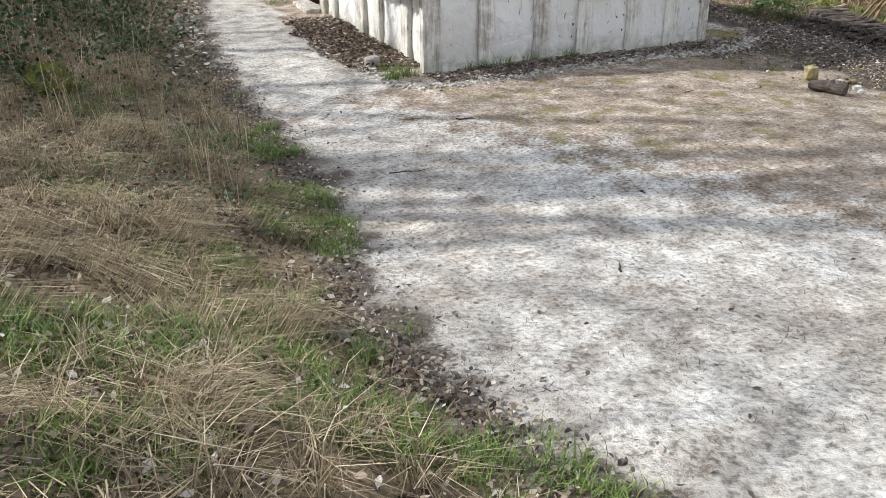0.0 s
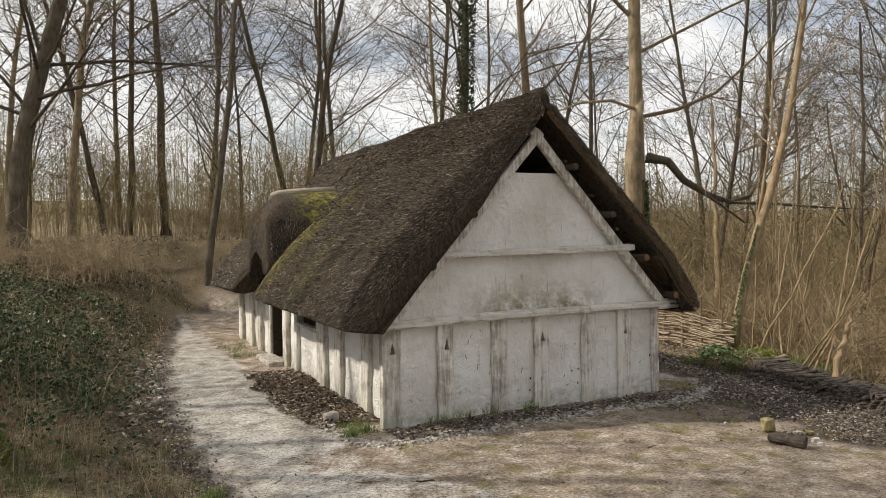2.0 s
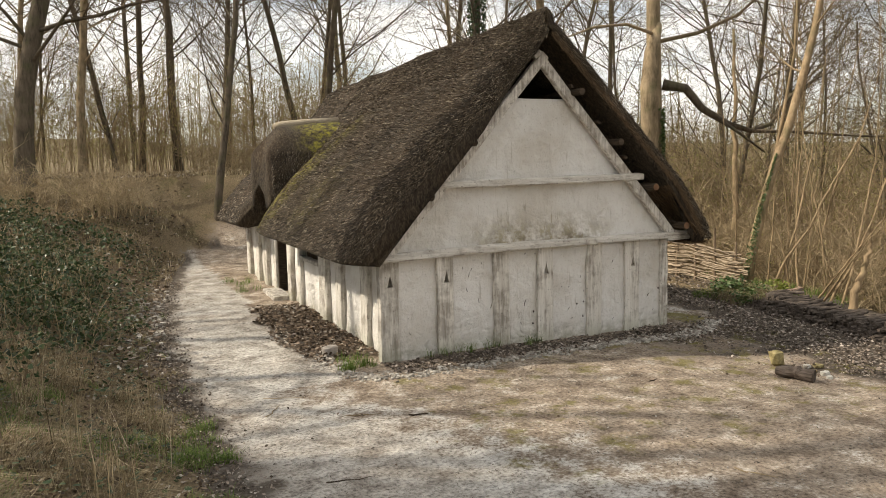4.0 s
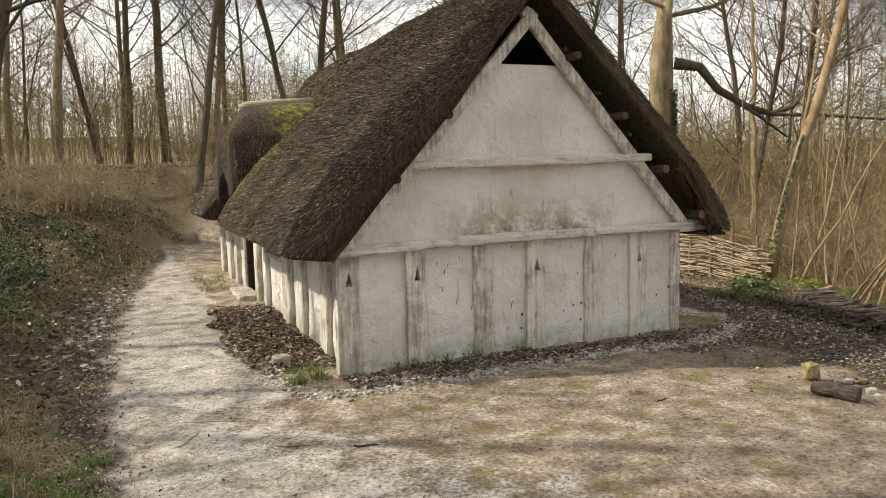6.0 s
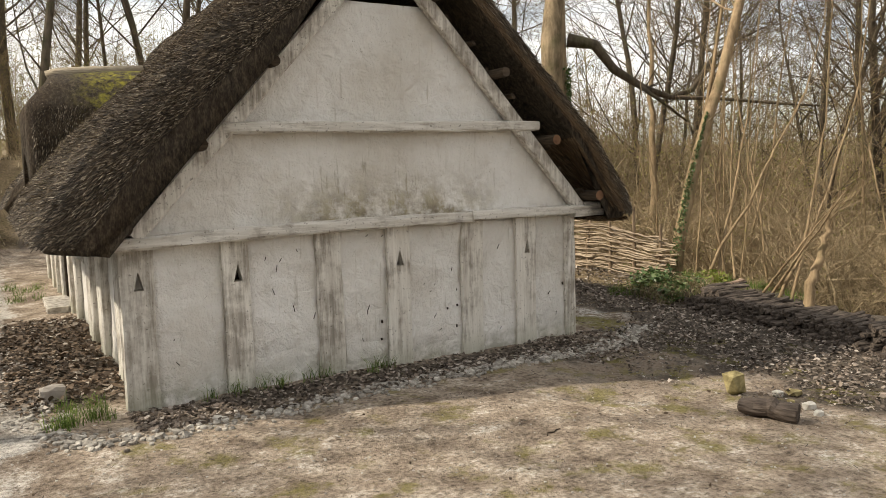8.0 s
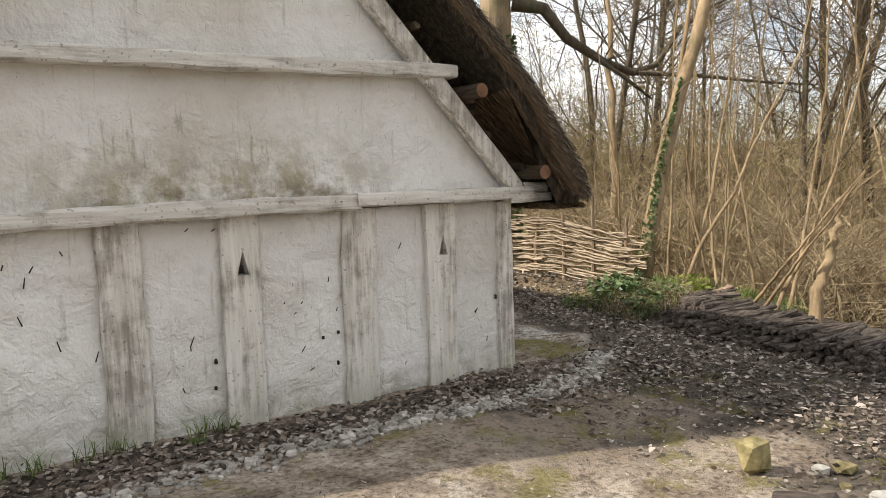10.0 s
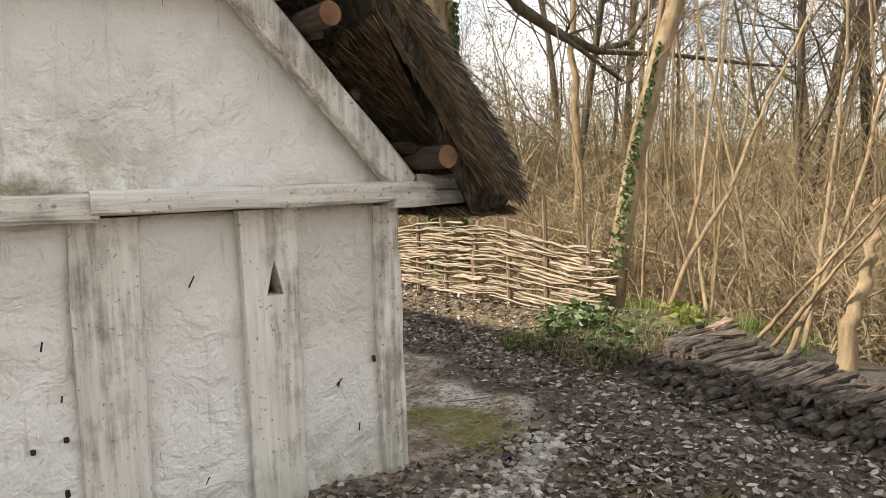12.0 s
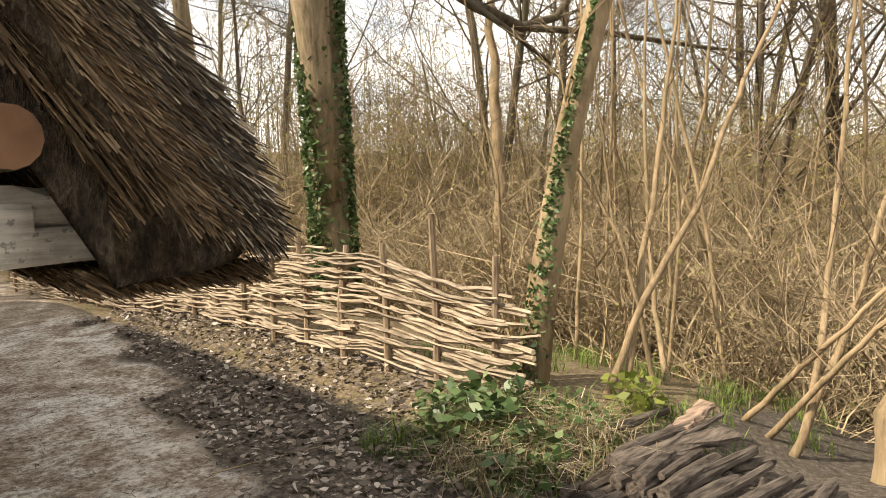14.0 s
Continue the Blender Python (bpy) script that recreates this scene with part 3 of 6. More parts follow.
    under(many("straw_mark", straws(P, D, np.tile([[0.0, -1.0, 0.0]], (len(P), 1)), 0.045, 0.0022, 0.002, 91), 4, DAUB_STRAW), house)
    # gaps and knots in the daub
    for i in range(46):
        x, z = rnd.uniform(3.9, 7.9), rnd.uniform(-0.02, 1.15)
        if any(a - 0.03 < x < b + 0.03 for a, b, s in BOARDS):
            continue
        a, l = rnd.uniform(0.3, 2.6), rnd.uniform(0.01, 0.045)
        V, F = [], []
        tube(V, F, [(x, GY + 0.034, z), (x + l * math.cos(a), GY + 0.03, z + l * math.sin(a) * 1.5)], [0.004, 0.003], 5)
        under(mesh_ob("daub_crack", V, F, NAIL), house)
    for x, z in [(6.61, 0.42), (6.60, 0.22), (5.80, 0.36), (5.79, 0.2), (7.92, 0.5), (6.5, 0.40)]:
        V, F = rock(0.010, 0.008, rnd.uniform(0.012, 0.024), x)
        under(mesh_ob("peg_hole", [v + Vector((x, GY + 0.035, z)) for v in V], F, NAIL), house)


def build_long_walls():
    posts = [(8.975, 9.10), (9.62, 9.88), (10.75, 11.0), (11.5, 11.88), (13.05, 13.2), (13.72, 13.98), (14.9, 15.1), (15.7, 15.95), (16.5, 16.75), (17.5, 17.75)]
    for k, (a, b) in enumerate(posts):
        plank("board", (LX + 0.05, (a + b) / 2, FOOT), (LX + 0.05 + rnd.uniform(-0.01, 0.01), (a + b) / 2, 1.75 if 5 <= k <= 6 else 1.3), b - a, 0.14, LIME_B if k % 2 else LIME, house, 0.006, 0.014, 8, up=(-1, 0, 0))
    for (a, b), (c, d) in zip(posts, posts[1:]):
        if a == 13.72:
            continue
        top = 0.78 if a == 11.5 else 1.3
        daub("wall_panel", b - 0.02, c + 0.02, FOOT, top, LX + 0.06, "x", PLASTER, house, 0.08, 0.02)
    plank("window_sill", (LX + 0.03, 11.9, 0.80), (LX + 0.03, 13.05, 0.80), 0.06, 0.12, LIME_B, house, up=(-1, 0, 0))
    plank("wall_plate", (LX + 0.1, 8.95, 1.33), (LX + 0.1, 13.75, 1.33), 0.12, 0.14, DARKWOOD, house, up=(-1, 0, 0))
    plank("wall_plate", (LX + 0.1, 15.0, 1.33), (LX + 0.1, 17.9, 1.33), 0.12, 0.14, DARKWOOD, house, up=(-1, 0, 0))
    plank("door_lintel", (LX + 0.02, 13.6, 1.78), (LX + 0.02, 15.2, 1.78), 0.12, 0.16, LIME, house, up=(-1, 0, 0))
    door = plank("door", (LX + 0.42, 14.86, -0.05), (LX + 0.42, 14.86, 1.70), 0.80, 0.05, DARKWOOD, house, 0.004, 0.008, 4, up=(0, -1, 0), label="dark plank door standing open inwards")
    plank("doorstep", (LX - 0.12, 13.9, -0.04), (LX - 0.12, 14.95, -0.04), 0.34, 0.10, CHALKSTONE, house, 0.012, 0.02, 5, up=(0, 0, 1), label="worn pale doorstep")
    daub("wall_panel", 8.95, 17.9, FOOT, 1.4, RX, "x", PLASTER, house, 0.1, 0.02)
    prism("back_wall", [(LX, FOOT), (RX, FOOT), (RX, 1.3), (5.85, 3.6), (LX, 1.3)], 17.8, 17.9, PLASTER, house)


def ridge_z(y):
    return 4.30 - 0.024 * (y - 8.5)


def thatch_profile(y, left=0.0, grow=0.0, bevel=0.0, roll=0.0):
    """Outline of the thatch at y: from the right eave's underside over the ridge to the left one. left: how far the left eave is cut back."""
    dz = ridge_z(y) - 4.30
    R = [(8.10, 1.44), (8.2, 1.20), (8.42, 1.175), (8.57, 1.19), (8.63, 1.27), (8.50, 1.54), (8.05, 2.12), (7.5, 2.64), (6.94, 3.15), (6.45, 3.60), (6.2, 3.88), (6.02, 4.13)]
    if bevel:                                   # the right verge slants back from its outer edge
        R[0] = (8.10 + 0.30 * bevel, 1.42)
        R[1] = (8.2 + 0.22 * bevel, 1.17)
    top = [(5.85, 4.30)]
    O = [(x, z + dz * sstep(z, 1.2, 4.0)) for x, z in R + top] + [(11.7 - x, z + dz * sstep(z, 1.2, 4.0)) for x, z in reversed(R)]
    if left:
        lim = 3.12 + left
        O = [(max(x, lim), z if x >= lim else max(z, 1.25 + (lim - 3.12) * 1.12)) for x, z in O]
    # inner line
    I = [(4.0, 1.72), (4.9, 2.72), (5.85, 3.86 + 0.2 * bevel), (6.8 + 0.32 * bevel, 2.72 + 0.0 * bevel), (7.7 + 0.1 * bevel, 1.72 + 0.30 * bevel)]
    I = [(x, z + dz * sstep(z, 1.2, 4.0)) for x, z in I]
    if left:
        I[0] = (max(4.0, lim + 0.15), 1.9 + (lim - 3.3) * 0.9)
    cx, cz = 5.85, 2.6
    P = []
    for i, (x, z) in enumerate(O):
        if grow:
            x, z = cx + (x - cx) * (1 - grow), z - grow * 0.5
        round_off = 0.85 if x < 5.8 else 0.3       # the verge rolls over towards the gable
        a = roll * round_off * (0.25 if abs(x - 5.85) < 0.12 else 1)
        P.append((x - a * math.copysign(0.7, x - cx), z - 0.7 * a if z > 1.3 else z))
    return P, I


def build_thatch():
    ys = [8.58, 8.61, 8.66, 8.74, 8.9] + list(np.arange(9.1, 13.4, 0.2)) + [13.44, 13.5, 13.9, 14.4, 14.9, 15.08, 15.22] + list(np.arange(15.6, 17.8, 0.25)) + [18.0, 18.12, 18.18]
    sub, V, rows = 4, [], []
    for k, y in enumerate(ys):
        cut = 0.85 if 13.47 < y < 15.2 else 0.0
        g = {0: 0.035, 1: 0.016, 2: 0.004}.get(k, 0.0)
        if k >= len(ys) - 3:
            g = (0.02, 0.05, 0.11)[k - len(ys) + 3]
        O, I = thatch_profile(y, cut, g, 1 - sstep(y, 8.97, 9.3), 0.26 * max(0.0, 1 - (y - 8.58) / 0.32) ** 2.2)
        L = []
        for (x0, z0), (x1, z1) in zip(O, O[1:]):
            L += [(x0 + (x1 - x0) * i / sub, z0 + (z1 - z0) * i / sub) for i in range(sub)]
        L.append(O[-1])
        row = []
        for x, z in L:
            w = 0.03 * noise.noise((x * 1.5, y * 1.2, z * 1.5)) + 0.012 * noise.noise((x * 6, y * 5, z * 6))
            s = 1 if x > 5.85 else -1
            row.append((x + s * w * 0.7, y + 0.03 * noise.noise((x * 5, z * 5, 3)), z + w * 0.7))
        rows.append((row, [(x, y, z) for x, z in I]))
    n, m = len(rows[0][0]), 5
    F = []
    for r, inner in rows:
        V += r + inner
    w = n + m
    for k in range(len(rows) - 1):
        for j in range(w):
            a, b = k * w + j, k * w + (j + 1) % w
            F.append((a, b, b + w, a + w))
    # end faces: strips between outer line and inner line
    for base, flip in ((0, False), ((len(rows) - 1) * w, True)):
        inner = list(range(n + m - 1, n - 1, -1))        # from right to left
        ii = 0
        for j in range(n - 1):
            pa = V[base + j + 1]
            tgt = min(range(m), key=lambda q: abs(V[base + inner[q]][0] - pa[0]))
            tgt = max(ii, tgt)
            f = (base + j, base + j + 1, base + inner[ii])
            F.append(f if flip else f[::-1])
            while ii < tgt:
                f = (base + j + 1, base + inner[ii + 1], base + inner[ii])
                F.append(f if flip else f[::-1])
                ii += 1
    ob = mesh_ob("thatch", V, F, THATCH, smooth=True, label="dark weathered reed thatch with moss")
    bm = bmesh.new()
    bm.from_mesh(ob.data)
    bmesh.ops.recalc_face_normals(bm, faces=bm.faces)
    bm.to_mesh(ob.data)
    bm.free()
    at = ob.data.color_attributes.new("moss", "FLOAT_COLOR", "POINT")
    mo = []
    for x, y, z in V:
        v = 0.85 * math.exp(-((y - 13.15) / 0.45) ** 2) * sstep(z, 1.0, 1.5) * (1 - sstep(z, 2.9, 3.4)) + 0.25 * math.exp(-((y - 11.2) / 0.6) ** 2) * (1 - sstep(z, 2.0, 2.6))
        v = v if x < 5.0 else 0.0
        mo.append((v, v, v, 1))
    at.data.foreach_set("color", np.array(mo, dtype=np.float32).ravel())
    under(ob, house)
    return rows, n, ob


def straws(P0, D, N, L, W, lift, seed):
    """Flat slivers that lie along D on a surface and lift at their tips."""
    g = np.random.default_rng(seed)
    S = np.cross(D, N)
    k = len(P0)
    l, w, h = L * g.uniform(0.5, 1.3, (k, 1)), W * g.uniform(0.6, 1.4, (k, 1)), lift * g.uniform(0.3, 1.4, (k, 1))
    D2 = D + S * g.normal(0, 0.16, (k, 1))
    a = P0 - N * 0.006
    b = P0 + D2 * l + N * h
    tw = S + N * g.normal(0, 0.7, (k, 1))
    return np.stack([a - tw * w / 2, a + tw * w / 2, b + tw * w / 3, b - tw * w / 3], 1).reshape(-1, 3)


def thatch_straws(rows, n, roof):
    g = np.random.default_rng(3)
    R = np.array([r for r, i in rows])                      # sections, outline, xyz
    K, n2 = R.shape[0], R.shape[1]
    out, inner = [], []
    def sample(count, k0, k1, j0, j1, down, L, W, lift, seed):
        k, j = g.integers(k0, k1, count), g.integers(j0, j1, count)
        u, v = g.random((count, 1)), g.random((count, 1))
        a, b, c, d = R[k, j], R[k + 1, j], R[k, j + 1], R[k + 1, j + 1]
        P = (a * (1 - u) + b * u) * (1 - v) + (c * (1 - u) + d * u) * v
        T = (c - a) * down
        T /= np.linalg.norm(T, axis=1, keepdims=True) + 1e-9
        Y = (b - a)
        Y /= np.linalg.norm(Y, axis=1, keepdims=True) + 1e-9
        N = np.cross(Y, T) * down
        N /= np.linalg.norm(N, axis=1, keepdims=True) + 1e-9
        cen = np.array([5.85, 0, 2.0])
        sgn = np.sign(((P - cen) * N * np.array([1, 0, 1])).sum(1, keepdims=True))
        out.append(straws(P, T, N * sgn, L, W, lift, seed))
    mid = n2 // 2
    kd = 26                                                   # sections before the porch
    sample(70000, 0, kd, mid, n2 - 17, 1, 0.045, 0.0048, 0.028, 11)         # left slope
    sample(9000, kd + 7, K - 2, mid, n2 - 17, 1, 0.055, 0.007, 0.022, 12)
    sample(14000, kd - 1, kd + 7, mid, n2 - 29, 1, 0.055, 0.007, 0.022, 16)
    sample(16000, 0, 5, mid, n2 - 17, 1, 0.045, 0.0042, 0.018, 17)
    sample(4000, 0, 6, mid, n2 - 17, 1, 0.06, 0.006, 0.018, 13)
    sample(26000, 0, 9, 16, mid, -1, 0.075, 0.0034, 0.007, 14)              # right slope near the gable
    sample(26000, 0, 5, 16, 30, -1, 0.08, 0.0034, 0.007, 15)
    # the verge: reeds seen from the side, along both slopes
    for side in (0,):
        c = 40000
        t, q = 0.035 + 0.965 * g.random((c, 1)) ** 1.8, g.random((c, 1))
        xo, zo = np.interp(t, [0, 0.12, 0.3, 1], [8.55, 8.46, 8.0, 5.95]), np.interp(t, [0, 0.12, 0.3, 1], [1.22, 1.5, 2.1, 4.1])
        xi, zi = np.interp(t, [0, 0.22, 0.6, 1], [8.43, 7.95, 7.14, 5.9]), np.interp(t, [0, 0.22, 0.6, 1], [1.22, 2.0, 2.75, 3.95])
        x, z = xi + (xo - xi) * q, zi + (zo - zi) * q
        yv = 8.57 + 0.05 * g.random((c, 1)) if side == 0 else np.full((c, 1), 8.59)
        D = np.concatenate([np.full((c, 1), 0.68), np.zeros((c, 1)) - 0.12, np.full((c, 1), -0.73)], 1)
        if side:
            x, D = 11.7 - x, D * np.array([-1, 1, 1])
        P = np.concatenate([x, yv, z], 1)
        brown = (q[:, 0] < 0.45 + g.normal(0, 0.12, c))
        inner.append(straws(P[brown], D[brown], np.tile([[0.0, -1.0, 0.0]], (brown.sum(), 1)), 0.10, 0.0034, 0.010, 22))
        P, D, c = P[~brown], D[~brown], int((~brown).sum())
        out.append(straws(P, D, np.tile([[0.0, -1.0, 0.0]], (c, 1)), 0.10, 0.0034, 0.010, 20 + side))
    # the slanting inner side of the verge, and the cut butts under the eave
    I = np.array([i for r, i in rows])
    E = np.concatenate([I[:, -1:], R[:, :6]], 1)
    c = 22000
    k, j, u, v = g.integers(0, 9, c), np.where(g.random(c) < 0.4, 0, g.integers(1, 6, c)), g.random((c, 1)), g.random((c, 1))
    a, b, e, f = E[k, j], E[k + 1, j], E[k, j + 1], E[k + 1, j + 1]
    P = (a * (1 - u) + b * u) * (1 - v) + (e * (1 - u) + f * u) * v
    N = np.cross(b - a, e - a)
    N /= np.linalg.norm(N, axis=1, keepdims=True) + 1e-9
    N *= np.sign((N * np.array([-0.5, -0.6, -0.6])).sum(1, keepdims=True))
    high = P[:, 2] > 1.29
    P, N = P[high], N[high]
    D = np.tile([[0.62, -0.35, -0.70]], (len(P), 1))
    D -= N * (D * N).sum(1, keepdims=True)
    inner.append(straws(P, D, N, 0.10, 0.004, 0.010, 41))
    c = 14000
    P = np.concatenate([g.uniform(8.24, 8.58, (c, 1)), g.uniform(8.62, 9.7, (c, 1)), g.uniform(1.15, 1.185, (c, 1))], 1)
    inner.append(straws(P, np.tile([[0.75, -0.55, -0.1]], (c, 1)), np.tile([[0.0, 0.0, -1.0]], (c, 1)), 0.035, 0.004, 0.010, 42))
    under(many("reed_fringe", np.concatenate(inner), 4, REED_BROWN), roof)
    ob = many("reed_fringe", np.concatenate(out), 4, STRAW)
    under(ob, roof)


def build_porch():
    """The thatched hood over the door, with its ridge roll."""
    prof = [(13.62, 1.62), (13.50, 1.66), (13.46, 1.85), (13.50, 2.25), (13.62, 2.62), (13.85, 2.92), (14.15, 3.06), (14.42, 3.10)]
    prof = prof + [(14.42 + 0.68 * (14.42 - y), z) for y, z in reversed(prof[:-1])]
    inner = [(14.82, 1.62), (14.78, 1.85), (14.35, 2.05), (13.9, 1.85), (13.85, 1.62)]
    xs = [3.36, 3.38, 3.45, 3.6, 3.8, 4.0, 4.25, 4.5, 4.8, 5.1]
    V, F, sub = [], [], 3
    for k, x in enumerate(xs):
        g = {0: 0.06, 1: 0.025}.get(k, 0)
        L = []
        for (a, b), (c, d) in zip(prof, prof[1:]):
            L += [(a + (c - a) * i / sub, b + (d - b) * i / sub) for i in range(sub)]
        L.append(prof[-1])
        L = [(14.42 + (y - 14.42) * (1 - g), z - g * 0.4) for y, z in L] + inner
        for y, z in L:
            w = 0.03 * noise.noise((x * 2, y * 2, z * 2))
            back = 0.36 * sstep(z, 2.55, 3.1) * (1 - sstep(x, 3.4, 4.6))
            V.append((x - 0.03 + back + w * 0.5, y + w, z + w + 0.07 * sstep(x, 3.4, 4.6) * sstep(z, 2.5, 3)))
    w = len(L)
    n = w - 5
    F = [(k * w + j, k * w + (j + 1) % w, (k + 1) * w + (j + 1) % w, (k + 1) * w + j) for k in range(len(xs) - 1) for j in range(w)]
    ii, inn = 0, [w - 1, w - 2, w - 3, w - 4, w - 5]
    for j in range(n - 1):
        F.append((j, j + 1, inn[ii]))
        t = max(ii, min(4, int(5 * (j + 1) / n)))
        while ii < t:
            F.append((j + 1, inn[ii + 1], inn[ii]))
            ii += 1
    ob = mesh_ob("porch_thatch", V, F, THATCH, smooth=True, label="rounded thatched hood over the door, mossy on its flank")
    at = ob.data.color_attributes.new("moss", "FLOAT_COLOR", "POINT")
    mo = []
    for x, y, z in V:
        v = (0.04 + 0.8 * sstep(x, 3.9, 4.3)) * sstep(x, 3.5, 4.0) * (1 - sstep(y, 14.1, 14.4)) * sstep(z, 1.7, 2.3)
        mo.append((v, v, v, 1))
    at.data.foreach_set("color", np.array(mo, dtype=np.float32).ravel())
    bm = bmesh.new()
    bm.from_mesh(ob.data)
    bmesh.ops.recalc_face_normals(bm, faces=bm.faces)
    bm.to_mesh(ob.data)
    bm.free()
    hood = under(ob, house)
    VR, FR = [], []
    tube(VR, FR, [(3.66, 14.42, 3.07), (3.8, 14.42, 3.11), (4.2, 14.42, 3.15), (4.9, 14.42, 3.2)], [0.065, 0.075, 0.075, 0.07], 10, flat=0.8)
    under(mesh_ob("porch_ridge", VR, FR, m_wood("straw ridge roll", (0.22, 0.18, 0.125), (0.50, 0.43, 0.32), 9, (1, 8, 8)), smooth=True, label="straw-coloured ridge roll"), hood)
    g = np.random.default_rng(5)
    c = 13000
    x, t = g.uniform(3.4, 4.9, (c, 1)), g.random((c, 1))
    z = 1.7 + 1.4 * t
    x = x + 0.36 * np.clip((z - 2.65) / 0.4, 0, 1) * (1 - np.clip((x - 3.4) / 1.2, 0, 1))
    y = np.interp(z, [1.66, 1.85, 2.25, 2.62, 2.92, 3.06, 3.1], [13.48, 13.46, 13.5, 13.62, 13.85, 14.15, 14.42])
    P = np.concatenate([x, y, z], 1)
    D = np.tile([[-0.25, -0.1, -0.96]], (c, 1))
    under(many("reed_fringe", straws(P, D, np.concatenate([np.zeros((c, 1)), -np.cos(t ** 3 * 1.3), np.sin(t ** 3 * 1.3)], 1), 0.055, 0.005, 0.022, 31), 4, STRAW), hood)


build_gable()
build_long_walls()
t_rows, t_n, t_ob = build_thatch()
thatch_straws(t_rows, t_n, t_ob)
build_porch()


# ---- wattle fence ----
def fence_x(y):
    return 10.72 - 0.02 * (y - 10) - 0.010 * max(0, y - 12) ** 2 + 0.03 * math.sin(y * 0.9)


def build_fence():
    fence = thing("wattle_fence", "low woven fence of pale peeled hazel rods on stakes", "fence", (10.7, 13, height(10.7, 13)))
    stakes = list(np.arange(10.15, 18.6, 0.46))
    for y in stakes:
        V, F = [], []
        x, h = fence_x(y), rnd.uniform(0.78, 1.02)
        z = height(x, y)
        tube(V, F, [(x, y, z - 0.1), (x + rnd.uniform(-0.02, 0.02), y, z + h * 0.5), (x + rnd.uniform(-0.04, 0.04), y + rnd.uniform(-0.04, 0.04), z + h)], [0.024, 0.022, 0.019], 7)
        under(mesh_ob("stake", V, F, STAKE, smooth=False), fence)
    for row in range(30):
        y, top = 9.9 + rnd.uniform(-0.08, 0.22) + (0.1 if row > 23 else 0), row / 29
        while y < 18.4:
            ln = rnd.uniform(1.5, 2.8)
            r = rnd.uniform(0.008, 0.0165)
            s, pts, rad = rnd.choice((-1, 1)), [], []
            y1, dz, drift = min(18.5, y + ln), rnd.uniform(-0.02, 0.02), rnd.uniform(-0.09, 0.09)
            nst = max(4, int((y1 - y) / 0.115))
            for i in range(nst + 1):
                yy = y + (y1 - y) * i / nst
                wv = s * 0.026 * math.cos((yy - 10.15) / 0.46 * math.pi)
                x = fence_x(yy)
                hh = (0.60 + 0.12 * sstep(yy, 10.2, 11.3) - 0.14 * sstep(yy, 12.0, 13.4)) * (0.03 + 0.97 * row / 29)
                pts.append((x + wv + rnd.uniform(-0.006, 0.006), yy, height(x, yy) + 0.02 + hh + dz + drift * (i / nst - 0.5) + rnd.uniform(-0.011, 0.011)))
                rad.append(r * (1.05 - 0.4 * i / nst))
            V, F = [], []
            tube(V, F, pts, rad, 5)
            ob = mesh_ob("rod", V, F, ROD)
            ob.data.materials.append(RODEND)
            ob.data.polygons[-2].material_index = ob.data.polygons[-1].material_index = 1
            under(ob, fence)
            y += ln * rnd.uniform(0.72, 0.9)


build_fence()

# ---- trees ----
def branchy(V, F, V2, F2, p, d, length, r, level, rg, opt):
    """Grows a limb from p towards d, and smaller ones from it. Thick wood goes to V, F, thin to V2, F2."""
    n = opt["seg"][min(level, len(opt["seg"]) - 1)]
    pts, rad, dirs = [p.copy()], [r], [d.copy()]
    q, dd = p.copy(), d.copy()
    for i in range(n):
        dd = (dd + Vector((rg.gauss(0, 1), rg.gauss(0, 1), rg.gauss(0, 0.6))) * opt["wob"][min(level, 3)] + Vector((0, 0, opt["up"][min(level, 3)]))).normalized()
        q = q + dd * (length / n)
        pts.append(q.copy()), dirs.append(dd.copy())
        rad.append(max(0.0035 if level < 2 else opt.get("thin", 0.0055), r * (1 - (i + 1) / n * (0.62 if level == 0 else 0.85))))
    if level <= 1 and r > 0.02:
        tube(V, F, pts, rad, 9 if level == 0 else 4, cap=False)
    else:
        tube(V2, F2, pts, rad, 3, cap=False)
    if level >= opt["levels"]:
        return
    for i in range(opt["kids"][level]):
        t = rg.uniform(opt["from"][level], 0.98)
        k = min(n - 1, int(t * n))
        f = t * n - k
        at = pts[k].lerp(pts[k + 1], f)
        w = rad[k] * (1 - f) + rad[k + 1] * f
        side = Vector((rg.gauss(0, 1), rg.gauss(0, 1), rg.gauss(0, 0.5)))
        side = (side - dirs[k] * side.dot(dirs[k])).normalized()
        a = radians(rg.uniform(*opt["angle"][min(level, 2)]))
        nd = dirs[k] * math.cos(a) + side * math.sin(a)
        nl = length * opt["ratio"][min(level, 2)] * rg.uniform(0.6, 1.2) * (1.15 - 0.6 * t)
        branchy(V, F, V2, F2, at, nd, nl, min(w * 0.42, r * 0.25 if level == 0 else r * 0.36), level + 1, rg, opt)


